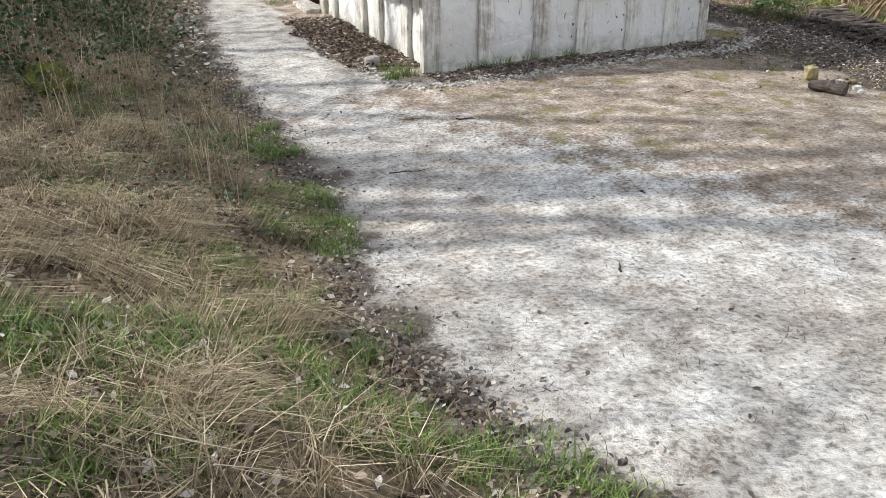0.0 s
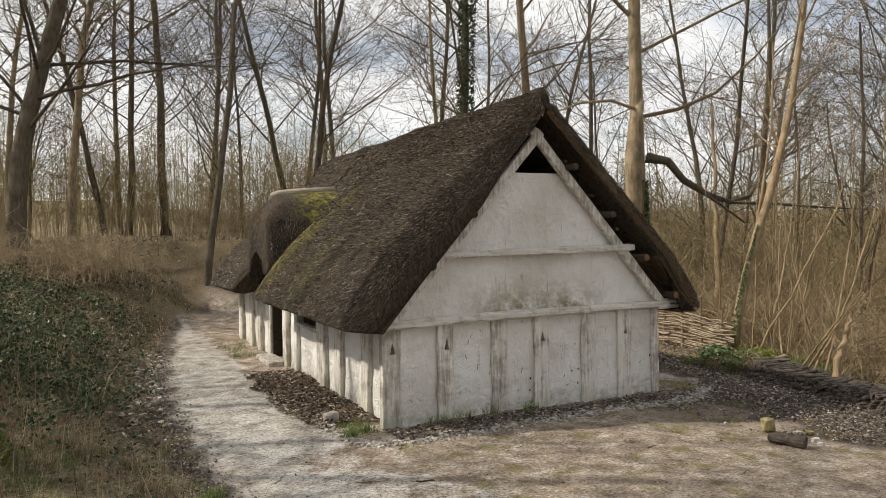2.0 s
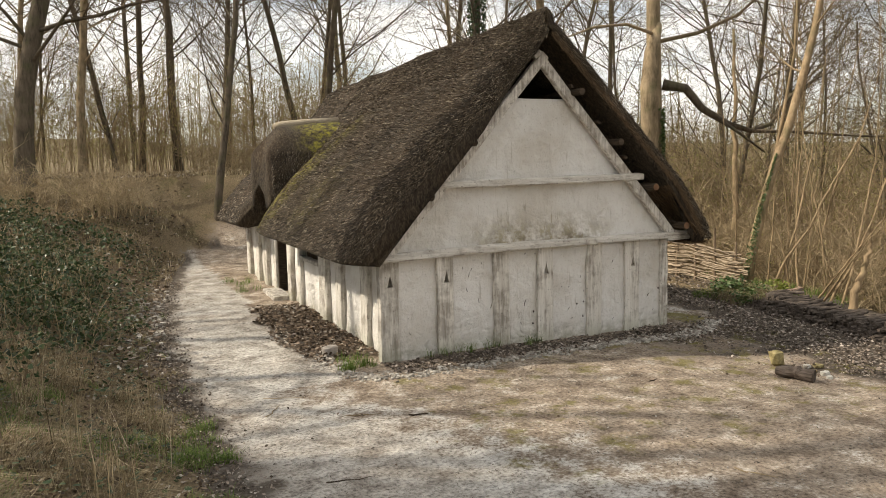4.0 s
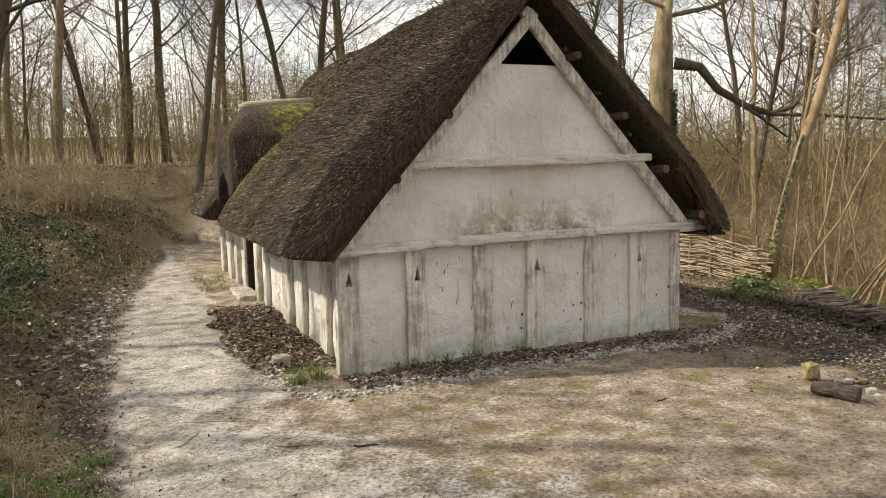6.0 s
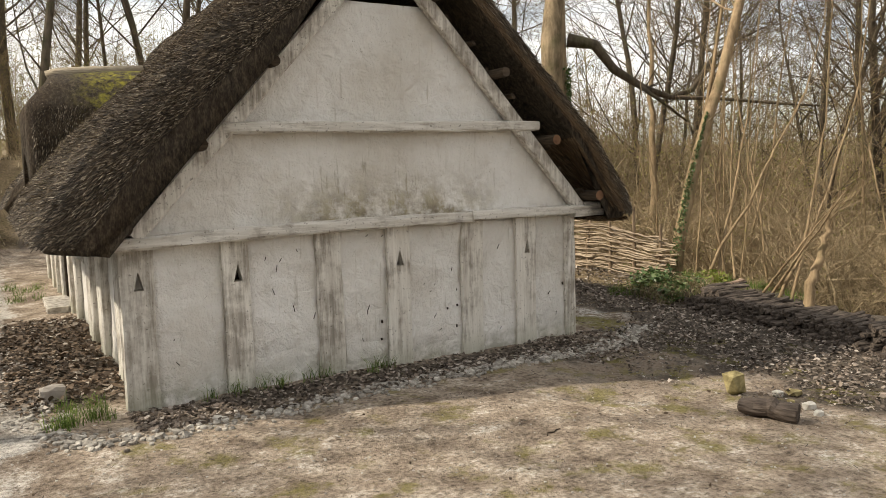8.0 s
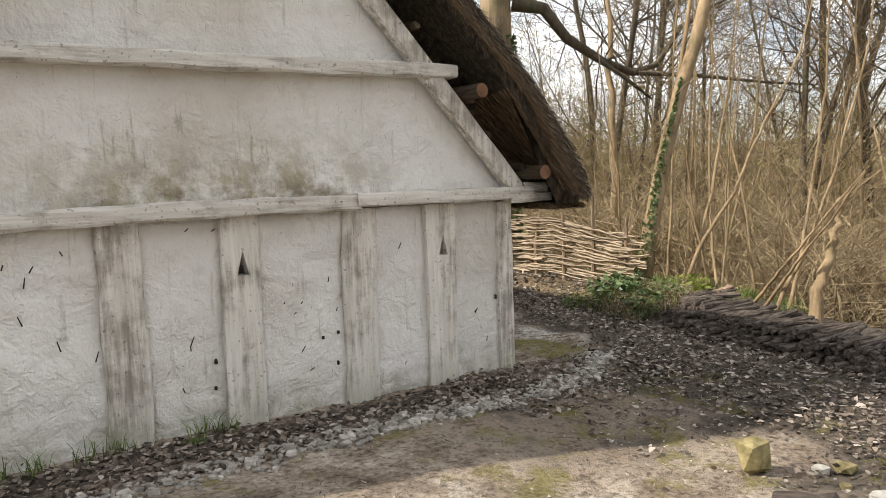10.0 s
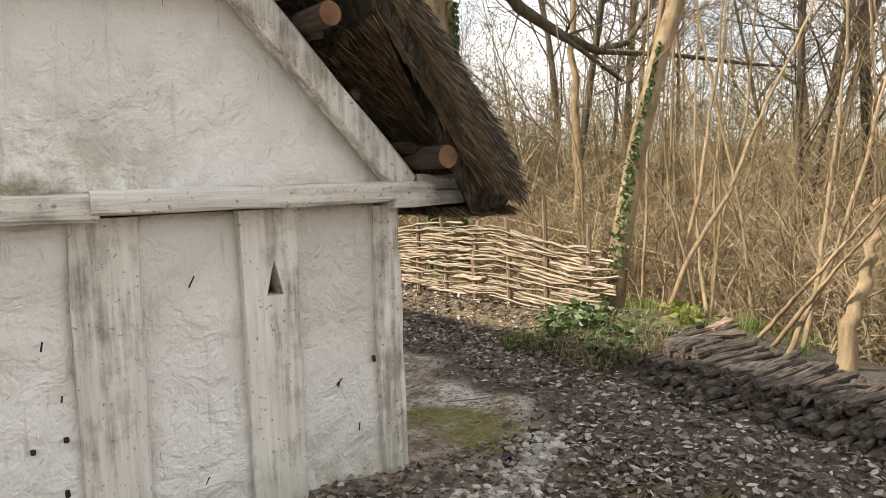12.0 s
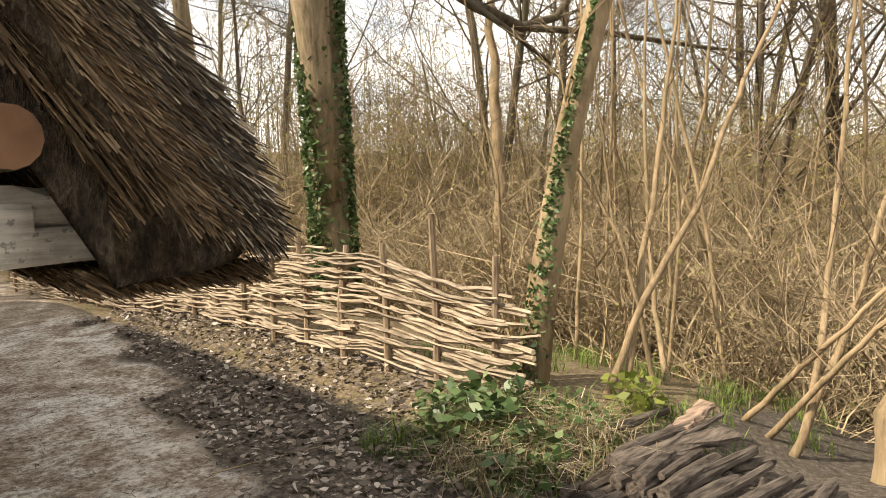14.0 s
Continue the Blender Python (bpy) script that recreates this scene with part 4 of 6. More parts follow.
def tree(name, label, at, tall, r, seed, bark, lean=(0, 0), start=0.18, kids=(24, 8, 7), twig=None, leaves=0, wob=0.05, category="tree", group="", ratio=(0.42, 0.5, 0.5), angle=((35, 75), (28, 62), (30, 65))):
    rg = random.Random(seed)
    opt = dict(seg=(12, 6, 3, 2), wob=(wob, 0.14, 0.18, 0.2), up=(0.012, 0.03, 0.02, 0.01), levels=3, kids=kids, angle=angle, ratio=ratio)
    opt["from"] = (start, 0.2, 0.15)
    V, F, V2, F2 = [], [], [], []
    d = Vector((lean[0], lean[1], 1)).normalized()
    z = height(at[0], at[1])
    branchy(V, F, V2, F2, Vector((0, 0, -0.15)), d, tall, r, 0, rg, opt)
    # root flare
    tube(V, F, [(0, 0, -0.2), (0, 0, 0.05), (d.x * 0.35, d.y * 0.35, 0.35)], [r * 1.6, r * 1.35, r * 0.98], 9, cap=False)
    ob = thing(name, label, category, (at[0], at[1], z), group)
    mesh_ob("trunk", V, F, bark, ob, smooth=True)
    mesh_ob("crown", V2, F2, twig or LIMB, ob)
    if leaves:
        tips = np.array([tuple(V2[i]) for i in range(2, len(V2), 3)])
        g = np.random.default_rng(seed)
        c = tips[g.integers(0, len(tips), leaves)] + g.normal(0, 0.05, (leaves, 3))
        lf = many("leaves", leaf_quads(c, 0.02, 0.04, g), 4, BUDS)
        lf.parent = ob
    return ob


def leaf_quads(c, s0, s1, g, flat=0.0):
    """A small bent quad at each centre."""
    k = len(c)
    a = g.normal(0, 1, (k, 3))
    a[:, 2] *= (1 - flat)
    a /= np.linalg.norm(a, axis=1, keepdims=True)
    b = g.normal(0, 1, (k, 3))
    b[:, 2] *= (1 - flat)
    b -= a * (a * b).sum(1, keepdims=True)
    b /= np.linalg.norm(b, axis=1, keepdims=True)
    s = g.uniform(s0, s1, (k, 1))
    n = np.cross(a, b)
    bend = g.normal(0, 0.25, (k, 1)) * s
    return np.stack([c - a * s, c - b * s * 0.6 + n * bend, c + a * s, c + b * s * 0.6 + n * bend], 1).reshape(-1, 3)


def copy_tree(ob, x, y, turn, size, lean=0.0):
    return copy_thing(ob, Matrix.Translation((x, y, height(x, y) - 0.05)) @ Matrix.Rotation(radians(lean), 4, "X") @ Matrix.Rotation(radians(turn), 4, "Z") @ Matrix.Scale(size, 4))


def build_trees():
    slim = "slender bare tree with grey-brown bark in the wood"
    g = "bare trees of the wood"
    a = tree("tree", "big dark bare tree with spreading crooked limbs", (-1.0, 23.5), 15, 0.27, 3, BARK_DARK, (0.02, 0), 0.2, (16, 9, 6), wob=0.06, group=g, ratio=(0.5, 0.5, 0.5), angle=((35, 75), (25, 60), (25, 60)))
    b = tree("tree", slim, (0.4, 27.5), 16, 0.14, 4, BARK_PALE, (0.02, 0), 0.22, group=g, leaves=900)
    c = tree("tree", slim, (1.55, 31), 15, 0.11, 5, BARK_DARK, (-0.05, 0), 0.25, group=g, leaves=1600)
    d = tree("tree", slim, (2.6, 34), 17, 0.14, 6, BARK_DARK, (0.03, 0), 0.22, group=g, leaves=1600)
    e = tree("tree", slim, (3.98, 33.5), 18, 0.18, 7, BARK_DARK, (-0.02, 0), 0.25, group=g, leaves=1400)
    f = tree("tree", "dark bare tree with upswept limbs by the path's bend", (3.75, 22.6), 13, 0.12, 8, BARK_DARK, (0.09, 0.0), 0.25, (18, 9, 6), group=g, wob=0.045, angle=((22, 50), (25, 55), (25, 60)), ratio=(0.5, 0.5, 0.5))
    copy_tree(f, 8.4, 30, 130, 1.1), copy_tree(f, 8.0, 26.5, 250, 1.05), copy_tree(f, 6.2, 36, 20, 1.2)
    ivt = tree("ivy_tree", "tall trunk wrapped in dark ivy behind the house", (10.6, 19.9), 17, 0.16, 9, BARK_DARK, (0.03, 0), 0.25, group=g, wob=0.01)
    gi = np.random.default_rng(8)
    ti, zi = gi.uniform(0, 6.28, 4200), gi.uniform(0.5, 9.5, 4200)
    ri = 0.17 + gi.uniform(0, 0.10, 4200)
    many("ivy", leaf_quads(np.stack([ri * np.cos(ti) + 0.03 * zi, ri * np.sin(ti), zi], 1), 0.03, 0.06, gi), 4, BRAMBLE).parent = ivt
    tree("tree", "pale-barked bare tree behind the roof", (13.85, 20.6), 18, 0.17, 10, BARK_PALE, (0, 0), 0.35, group=g, leaves=400)
    for k, (src, x, y, t, s) in enumerate([(d, 7.2, 41, 40, 1), (c, 10.5, 36, 100, 1.1), (d, 13, 38, 220, 1.0), (e, -3.5, 30, 50, 0.9), (c, -5, 26, 10, 1), (b, 16.5, 33, 70, 1), (e, 20, 40, 90, 1),
                                           (c, 19, 27, 200, 1.0), (d, 23, 30, 300, 0.95), (f, 20.2, 19.6, 30, 0.95), (c, 17.6, 17.2, 77, 0.8), (d, 25, 22, 15, 0.9), (f, 27, 17, 200, 1), (c, 22.5, 14.5, 130, 0.9), (d, 30, 26, 60, 1.1),
                                           (e, 33, 20, 10, 1), (f, 19, 11.6, 140, 0.85), (c, 26, 10.5, 33, 1), (d, 31, 13, 111, 1), (b, 36, 30, 0, 1.1), (e, 15, 46, 0, 1.1), (d, 25, 44, 50, 1.1), (a, -8, 33, 120, 1), (b, -2, 40, 45, 1.1), (d, 3, 45, 160, 1.1), (c, 22, 7, 66, 0.9), (f, 28, 5, 166, 0.9)]):
        copy_tree(src, x, y, t, s, rnd.uniform(-2, 2))
    for i in range(20):                          # young trees through the underwood
        x, y = (rnd.uniform(14.5, 25), rnd.uniform(5.5, 24)) if i < 14 else (rnd.uniform(-4, 9), rnd.uniform(27, 38))
        copy_tree((c, d, f)[i % 3], x, y, rnd.uniform(0, 360), rnd.uniform(0.42, 0.62), rnd.uniform(-5, 5))
    for k, (x, y) in enumerate([(-9, -6), (-5, -9), (-1, -7.5), (3, -10), (6.5, -7), (10, -9.5), (13, -6), (16.5, -8.5), (17, -2.5), (19.5, 2), (-3, -14), (5, -15), (12, -14), (-12, -1), (-13, 3)]):   # unseen trees added behind the walk to hold skylight off the gable
        copy_tree((d, c, e)[k % 3], x, y, 47 * k, 0.95)
    # trees on the bank beside the path, out of the walk's view, whose shadows bar the ground
    h = tree("tree", "tall bare tree on the bank beside the path", (-4.96, 7.95), 14, 0.13, 61, BARK_DARK, (0.0, 0.02), 0.3, (9, 5, 3), group=g)
    for src, x, y, t, s in [(h, -5.7, 9.45, 90, 0.95), (h, -8.4, 8.9, 200, 1.05), (h, -9.5, 12.5, 300, 1.1), (h, -7.0, 5.2, 30, 0.9), (h, -12, 10.2, 140, 1.15), (h, -11, 16, 240, 1.2), (f, -9.0, 15.5, 40, 0.8), (h, -7.6, 13.0, 170, 1.0), (h, -7.9, 10.3, 15, 1.5), (h, -11.3, 12.6, 115, 1.6), (h, -13.0, 12.4, 330, 1.7)]:
        copy_tree(src, x, y, t, s)
    # the big pale tree with a fork scar and an ivied foot beyond the fence
    oak = tree("big_tree", "stout pale forked tree with a broken limb and an ivied foot", (12.3, 14.1), 15, 0.205, 12, BARK_PALE, (0.01, 0), 0.42, (14, 8, 6), group=g, wob=0.008, ratio=(0.5, 0.5, 0.5), leaves=500)
    V, F = [], []
    P = [(0.1, -0.1, 4.15), (0.5, -0.4, 4.05), (0.9, -0.5, 3.6), (1.5, -0.7, 3.25), (2.2, -0.7, 3.1), (2.7, -0.8, 3.25), (3.2, -0.9, 3.9), (3.9, -1.0, 4.3), (4.6, -1.2, 4.6)]
    tube(V, F, P, [0.13, 0.10, 0.085, 0.07, 0.06, 0.05, 0.045, 0.03, 0.012], 7)
    tube(V, F, [(1.3, -0.65, 3.35), (1.6, -1.0, 3.0), (2.0, -1.3, 2.6)], [0.05, 0.035, 0.02], 6)
    tube(V, F, [(2.2, -0.7, 3.1), (3.2, -1.2, 3.05), (4.6, -1.6, 2.95), (5.8, -2, 2.9)], [0.045, 0.035, 0.025, 0.01], 6)
    for i in range(22):
        p = Vector(P[rnd.randrange(2, 9)])
        dd = Vector((rnd.gauss(0.3, 0.6), rnd.gauss(-0.2, 0.6), rnd.gauss(0.2, 0.6)))
        tube(V, F, [p, p + dd * 0.5, p + dd * 0.9 + Vector((0, 0, 0.15))], [0.014, 0.009, 0.004], 3)
    mesh_ob("broken_limb", V, F, BARK_DARK, oak, smooth=True)
    V, F = [], []
    tube(V, F, [(-0.1, -0.1, 1.2), (-0.2, -0.12, 2.4), (-0.30, -0.16, 3.3), (-0.32, -0.14, 4.1), (-0.18, -0.05, 4.9), (0.02, 0, 5.5)], [0.12, 0.16, 0.20, 0.20, 0.16, 0.10], 12)
    tube(V, F, [(0.0, 0.0, 5.1), (0.9, -0.3, 5.3), (1.8, -0.6, 5.7), (2.8, -0.9, 6.6), (3.6, -1.2, 7.6)], [0.05, 0.045, 0.035, 0.025, 0.010], 7)
    tube(V, F, [(0.0, 0.0, 5.25), (-1.0, -0.2, 5.4), (-2.0, -0.4, 5.25), (-3.0, -0.6, 4.9)], [0.04, 0.034, 0.026, 0.010], 7)
    mesh_ob("fork", V, F, BARK_PALE, oak, smooth=True)
    gg = np.random.default_rng(4)
    k = 3600
    t, zz = np.where(gg.random(k) < 0.55, gg.normal(3.1, 0.5, k), gg.normal(5.6, 0.5, k)), 3.6 * gg.random(k) ** 1.2
    rr = 0.205 + gg.uniform(0, 0.06, k)
    iv = many("ivy", leaf_quads(np.stack([rr * np.cos(t) - 0.05 * zz, rr * np.sin(t) - 0.03 * zz, zz], 1), 0.022, 0.045, gg), 4, IVY)
    iv.parent = oak
    # the leaning pale stem with ivy, beside the fence's end
    lean = thing("leaning_tree", "leaning pale smooth-barked young tree with ivy on its lower stem", "tree", (11.05, 10.2, height(11.05, 10.2)), g)
    V, F, V2, F2 = [], [], [], []
    P = [(0, 0, -0.15), (0.14, 0.0, 0.6), (0.40, 0.03, 1.4), (0.72, 0.05, 2.2), (1.0, 0.05, 2.8), (1.35, 0.05, 3.8), (1.6, 0.05, 4.6), (2.0, 0.1, 6.2), (2.2, 0.1, 8.0), (2.6, 0.2, 10)]
    tube(V, F, P, [0.10, 0.088, 0.082, 0.078, 0.075, 0.07, 0.063, 0.05, 0.035, 0.015], 12)
    tube(V, F, [(0.12, 0.12, -0.1), (0.3, 0.1, 0.7), (0.62, 0.12, 1.7), (1.0, 0.2, 2.9), (1.5, 0.4, 4.2), (1.9, 0.7, 6)], [0.04, 0.036, 0.03, 0.028, 0.02, 0.01], 7)
    opt = dict(seg=(12, 6, 4, 3), wob=(0.05, 0.12, 0.16, 0.2), up=(0.01, 0.05, 0.03, 0.02), levels=3, kids=(10, 6, 5), angle=((35, 70), (25, 60), (25, 60)), ratio=(0.4, 0.5, 0.5))
    opt["from"] = (0.3, 0.2, 0.15)
    rg = random.Random(21)
    for i in range(10):
        p = Vector(P[5 + i % 5])
        branchy(V, F, V2, F2, p, Vector((rg.gauss(0.2, 0.6), rg.gauss(0, 0.6), 0.6)).normalized(), rg.uniform(1.2, 2.6), 0.022, 1, rg, opt)
    mesh_ob("trunk", V, F, BARK_HAZEL, lean, smooth=True)
    mesh_ob("crown", V2, F2, TWIG, lean)["kind"] = "stuff"
    k = 900
    s = gg.uniform(0, 1, k) ** 0.9
    idx = np.array([tuple(p) for p in P[:5]])
    pos = np.stack([np.interp(s * 2.3, idx[:, 2], idx[:, j]) for j in range(3)], 1)
    ang = gg.normal(3.6, 0.55 * (1.05 - s), k)
    pos += np.stack([0.095 * np.cos(ang), 0.095 * np.sin(ang), gg.normal(0, 0.03, k)], 1)
    iv = many("ivy", leaf_quads(pos, 0.014, 0.026, gg), 4, IVY)
    iv.parent = lean


def stem(name, label, pts, r, bark=None, twigs=8, seed=0, category="tree"):
    """A single coppice stem through the given points."""
    rg = random.Random(seed)
    base = Vector(pts[0])
    z = height(base.x, base.y)
    ob = thing(name, label, category, (base.x, base.y, z), "coppice stems by the wood pile")
    P = [Vector((p[0] - base.x, p[1] - base.y, p[2])) for p in pts]
    Q = []
    for i in range(len(P) - 1):
        for k in range(4):
            Q.append(P[i].lerp(P[i + 1], k / 4) + Vector((rg.gauss(0, 1), rg.gauss(0, 1), 0)) * r * 0.25)
    Q.append(P[-1])
    V, F, V2, F2 = [], [], [], []
    tube(V, F, Q, [r * (1 - 0.75 * i / len(Q)) for i in range(len(Q))], 9)
    opt = dict(seg=(8, 6, 4, 3), wob=(0.05, 0.1, 0.16, 0.2), up=(0.01, 0.04, 0.03, 0.02), levels=3, kids=(6, 5, 4), angle=((25, 60), (25, 60), (25, 60)), ratio=(0.4, 0.5, 0.5), thin=0.0022)
    opt["from"] = (0.3, 0.2, 0.15)
    for i in range(twigs):
        p = Q[rg.randrange(len(Q) // 4, len(Q))]
        branchy(V, F, V2, F2, p, Vector((rg.gauss(0, 0.6), rg.gauss(0, 0.6), 0.7)).normalized(), rg.uniform(0.4, 1.3), min(0.007, r * 0.2), 2, rg, opt)
    mesh_ob("stem", V, F, bark or BARK_HAZEL, ob, smooth=True)
    if V2:
        mesh_ob("twig_spray", V2, F2, TWIG, ob)["kind"] = "stuff"
    return ob


def build_stems():
    lab = "pale tan hazel stem leaning out of the coppice"
    S = [([(11.2, 9.8, -0.1), (11.5, 9.73, 0.5), (12.0, 9.69, 1.0), (12.35, 9.68, 1.55), (12.7, 9.66, 2.0), (13.1, 9.6, 2.6), (13.5, 9.6, 3.6), (13.7, 9.7, 5.0)], 0.024),
         ([(12.09, 9.07, -0.1), (12.3, 9.09, 0.4), (12.5, 9.12, 0.95), (12.7, 9.15, 1.6), (13.0, 9.22, 2.4), (13.2, 9.3, 4.0), (13.2, 9.5, 6.0)], 0.024),
         ([(11.5, 8.9, -0.1), (11.64, 8.84, 0.23), (11.88, 8.78, 0.57), (12.11, 8.75, 1.01), (12.43, 8.73, 1.6), (12.9, 8.7, 2.8), (13.2, 8.7, 4.5)], 0.026),
         ([(11.78, 9.3, -0.05), (11.69, 8.98, 0.3), (11.6, 8.68, 0.62), (11.56, 8.4, 0.95), (11.5, 8.0, 1.4)], 0.020),
         ([(11.65, 9.1, -0.05), (11.56, 8.78, 0.34), (11.45, 8.5, 0.67), (11.4, 8.25, 0.95), (11.3, 7.9, 1.4)], 0.020),
         ([(11.56, 8.47, -0.1), (11.63, 8.47, 0.3), (11.73, 8.45, 0.62), (11.84, 8.44, 0.95), (11.9, 8.42, 1.2)], 0.075),
         ([(12.09, 9.93, -0.1), (12.22, 10.1, 0.3), (12.35, 10.26, 0.8), (12.66, 10.51, 1.95), (12.84, 10.6, 2.6), (13, 10.7, 4.2)], 0.022),
         ([(11.78, 10.04, -0.1), (11.99, 10.08, 0.61), (12.29, 10.17, 1.21), (12.59, 10.25, 2.02), (12.79, 10.31, 2.6), (13.1, 10.4, 4.0)], 0.026),
         ([(11.63, 9.72, -0.1), (11.57, 9.81, 0.48), (11.59, 9.96, 0.9), (11.5, 10.19, 1.3), (11.45, 10.3, 2.0)], 0.017),
         ([(14.24, 13.6, -0.1), (14.26, 13.58, 1.0), (14.4, 13.73, 2.5), (14.59, 13.97, 4.0), (14.7, 14.2, 6.0)], 0.10)]
    rg = random.Random(77)
    for i in range(26):
        x, y, lx, ly, tall = rg.uniform(12.4, 16.0), rg.uniform(6.4, 13.5), rg.gauss(0.08, 0.14), rg.gauss(0, 0.12), rg.uniform(3.0, 6.0)
        if 10.5 < y and x < 12.2:
            x += 1.0
        S.append(([(x, y, -0.1)] + [(x + lx * tall * t + rg.gauss(0, 0.05), y + ly * tall * t + rg.gauss(0, 0.05), tall * t) for t in (0.2, 0.45, 0.7, 1.0)], rg.uniform(0.011, 0.026)))
    for k, (p, r) in enumerate(S):
        stem("hazel_stem", lab, p, r, None, 9, 40 + k)


def thicket(seed, size, poles, tall, mat, leaves, bend=0.35, stools=0, thick=0.02):
    """A patch of thin underwood poles and twigs, in one mesh."""
    rg = random.Random(seed)
    V, F = [], []
    homes = [(rg.uniform(-size, size), rg.uniform(-size, size)) for i in range(max(1, stools))]
    for i in range(poles):
        x, y, h = rg.uniform(-size, size), rg.uniform(-size, size), tall * rg.uniform(0.45, 1.15)
        dx, dy = rg.gauss(0, bend), rg.gauss(0, bend)
        if stools:                               # coppice: poles fan out of a few stools
            sx, sy = homes[i % stools]
            x, y = sx + dx * 0.4, sy + dy * 0.4
        P = [Vector((x + dx * h * t * t * 0.7, y + dy * h * t * t * 0.7, h * t - 0.1)) + Vector((rg.gauss(0, 0.03), rg.gauss(0, 0.03), 0)) for t in (0, 0.2, 0.4, 0.6, 0.8, 1)]
        r = rg.uniform(0.3, 1.0) * thick
        tube(V, F, P, [r, r * 0.9, r * 0.75, r * 0.6, r * 0.4, r * 0.2], 4, cap=False)
        for j in range(rg.randrange(5, 10)):
            p = P[rg.randrange(1, 5)]
            d = Vector((rg.gauss(0, 0.6), rg.gauss(0, 0.6), rg.uniform(0.2, 1))) * rg.uniform(0.3, 0.9)
            q = p + d
            tube(V, F, [p, p + d * 0.5 + Vector((rg.gauss(0, 0.05), rg.gauss(0, 0.05), 0)), q], [r * 0.45, r * 0.35, 0.002], 3, cap=False)
            for m in range(2):
                e = Vector((rg.gauss(0, 0.3), rg.gauss(0, 0.3), rg.uniform(0, 0.4)))
                s = p + d * rg.uniform(0.3, 0.9)
                tube(V, F, [s, s + e], [0.004, 0.0015], 3, cap=False)
    ob = mesh_ob("underwood", V, F, mat)
    tagged(ob, "dense tan leafless underwood of thin poles and twigs", "underwood", kind="stuff")
    if leaves:
        g = np.random.default_rng(seed)
        A = np.array([tuple(v) for v in V])
        lf = many("underwood_buds", leaf_quads(A[g.integers(0, len(A), leaves)] + g.normal(0, 0.04, (leaves, 3)), 0.012, 0.026, g), 4, BUDS)
        lf.parent = ob
    return ob


def build_thickets():
    kinds = [thicket(1, 1.8, 22, 5.6, SCRUB, 600, 0.3, 3, 0.022), thicket(2, 1.6, 38, 2.4, SCRUB, 500), thicket(3, 2.2, 60, 3.6, TWIG, 4200, 0.3, 0, 0.013), thicket(4, 1.4, 70, 1.2, SCRUB, 300)]
    spots = []
    for i in range(15):                          # right of the fence, falling away
        spots += [(14.2 + rnd.uniform(-0.5, 0.8), 6.0 + i * 0.95, rnd.choice((3, 3, 3, 1))), (16.8 + rnd.uniform(-1, 1), 5.2 + i * 1.15, rnd.choice((2, 3, 1, 3))), (20 + rnd.uniform(-1.5, 1.5), 4.0 + i * 1.5, rnd.choice((2, 0, 0)))]
    for i in range(9):
        spots += [(24 + rnd.uniform(-2, 2), 4 + i * 2.6, 2)]
    for i in range(6):                           # north of the house and the path's bend
        spots += [(-7 + i * 3.4, 30.5 + rnd.uniform(-1.5, 1.5), 2), (-6 + i * 4.0, 35 + rnd.uniform(-2, 2), 2)]
    spots += [(-1.8, 20, 3), (0.4, 21.8, 3), (-3.2, 22, 3), (-4.5, 18, 3), (-5, 14, 3), (5.2, 27, 3), (12.6, 17.5, 1), (14.5, 19, 0), (11.8, 21, 1), (9.5, 24, 1)]
    for i in range(9):                           # unseen underwood added behind the walk, also to block low sky
        spots += [(-9 + i * 3.2, -8.5 + rnd.uniform(-1, 1), 2), (-8 + i * 3.2, -11.5 + rnd.uniform(-1, 1), 2)]
    used = set()
    for x, y, k in spots:
        m = Matrix.Translation((x, y, height(x, y))) @ Matrix.Rotation(rnd.uniform(0, 6.28), 4, "Z") @ Matrix.Scale(rnd.uniform(0.85, 1.2), 4)
        if k not in used:
            used.add(k)
            kinds[k].matrix_world = m
        else:
            copy_thing(kinds[k], m)


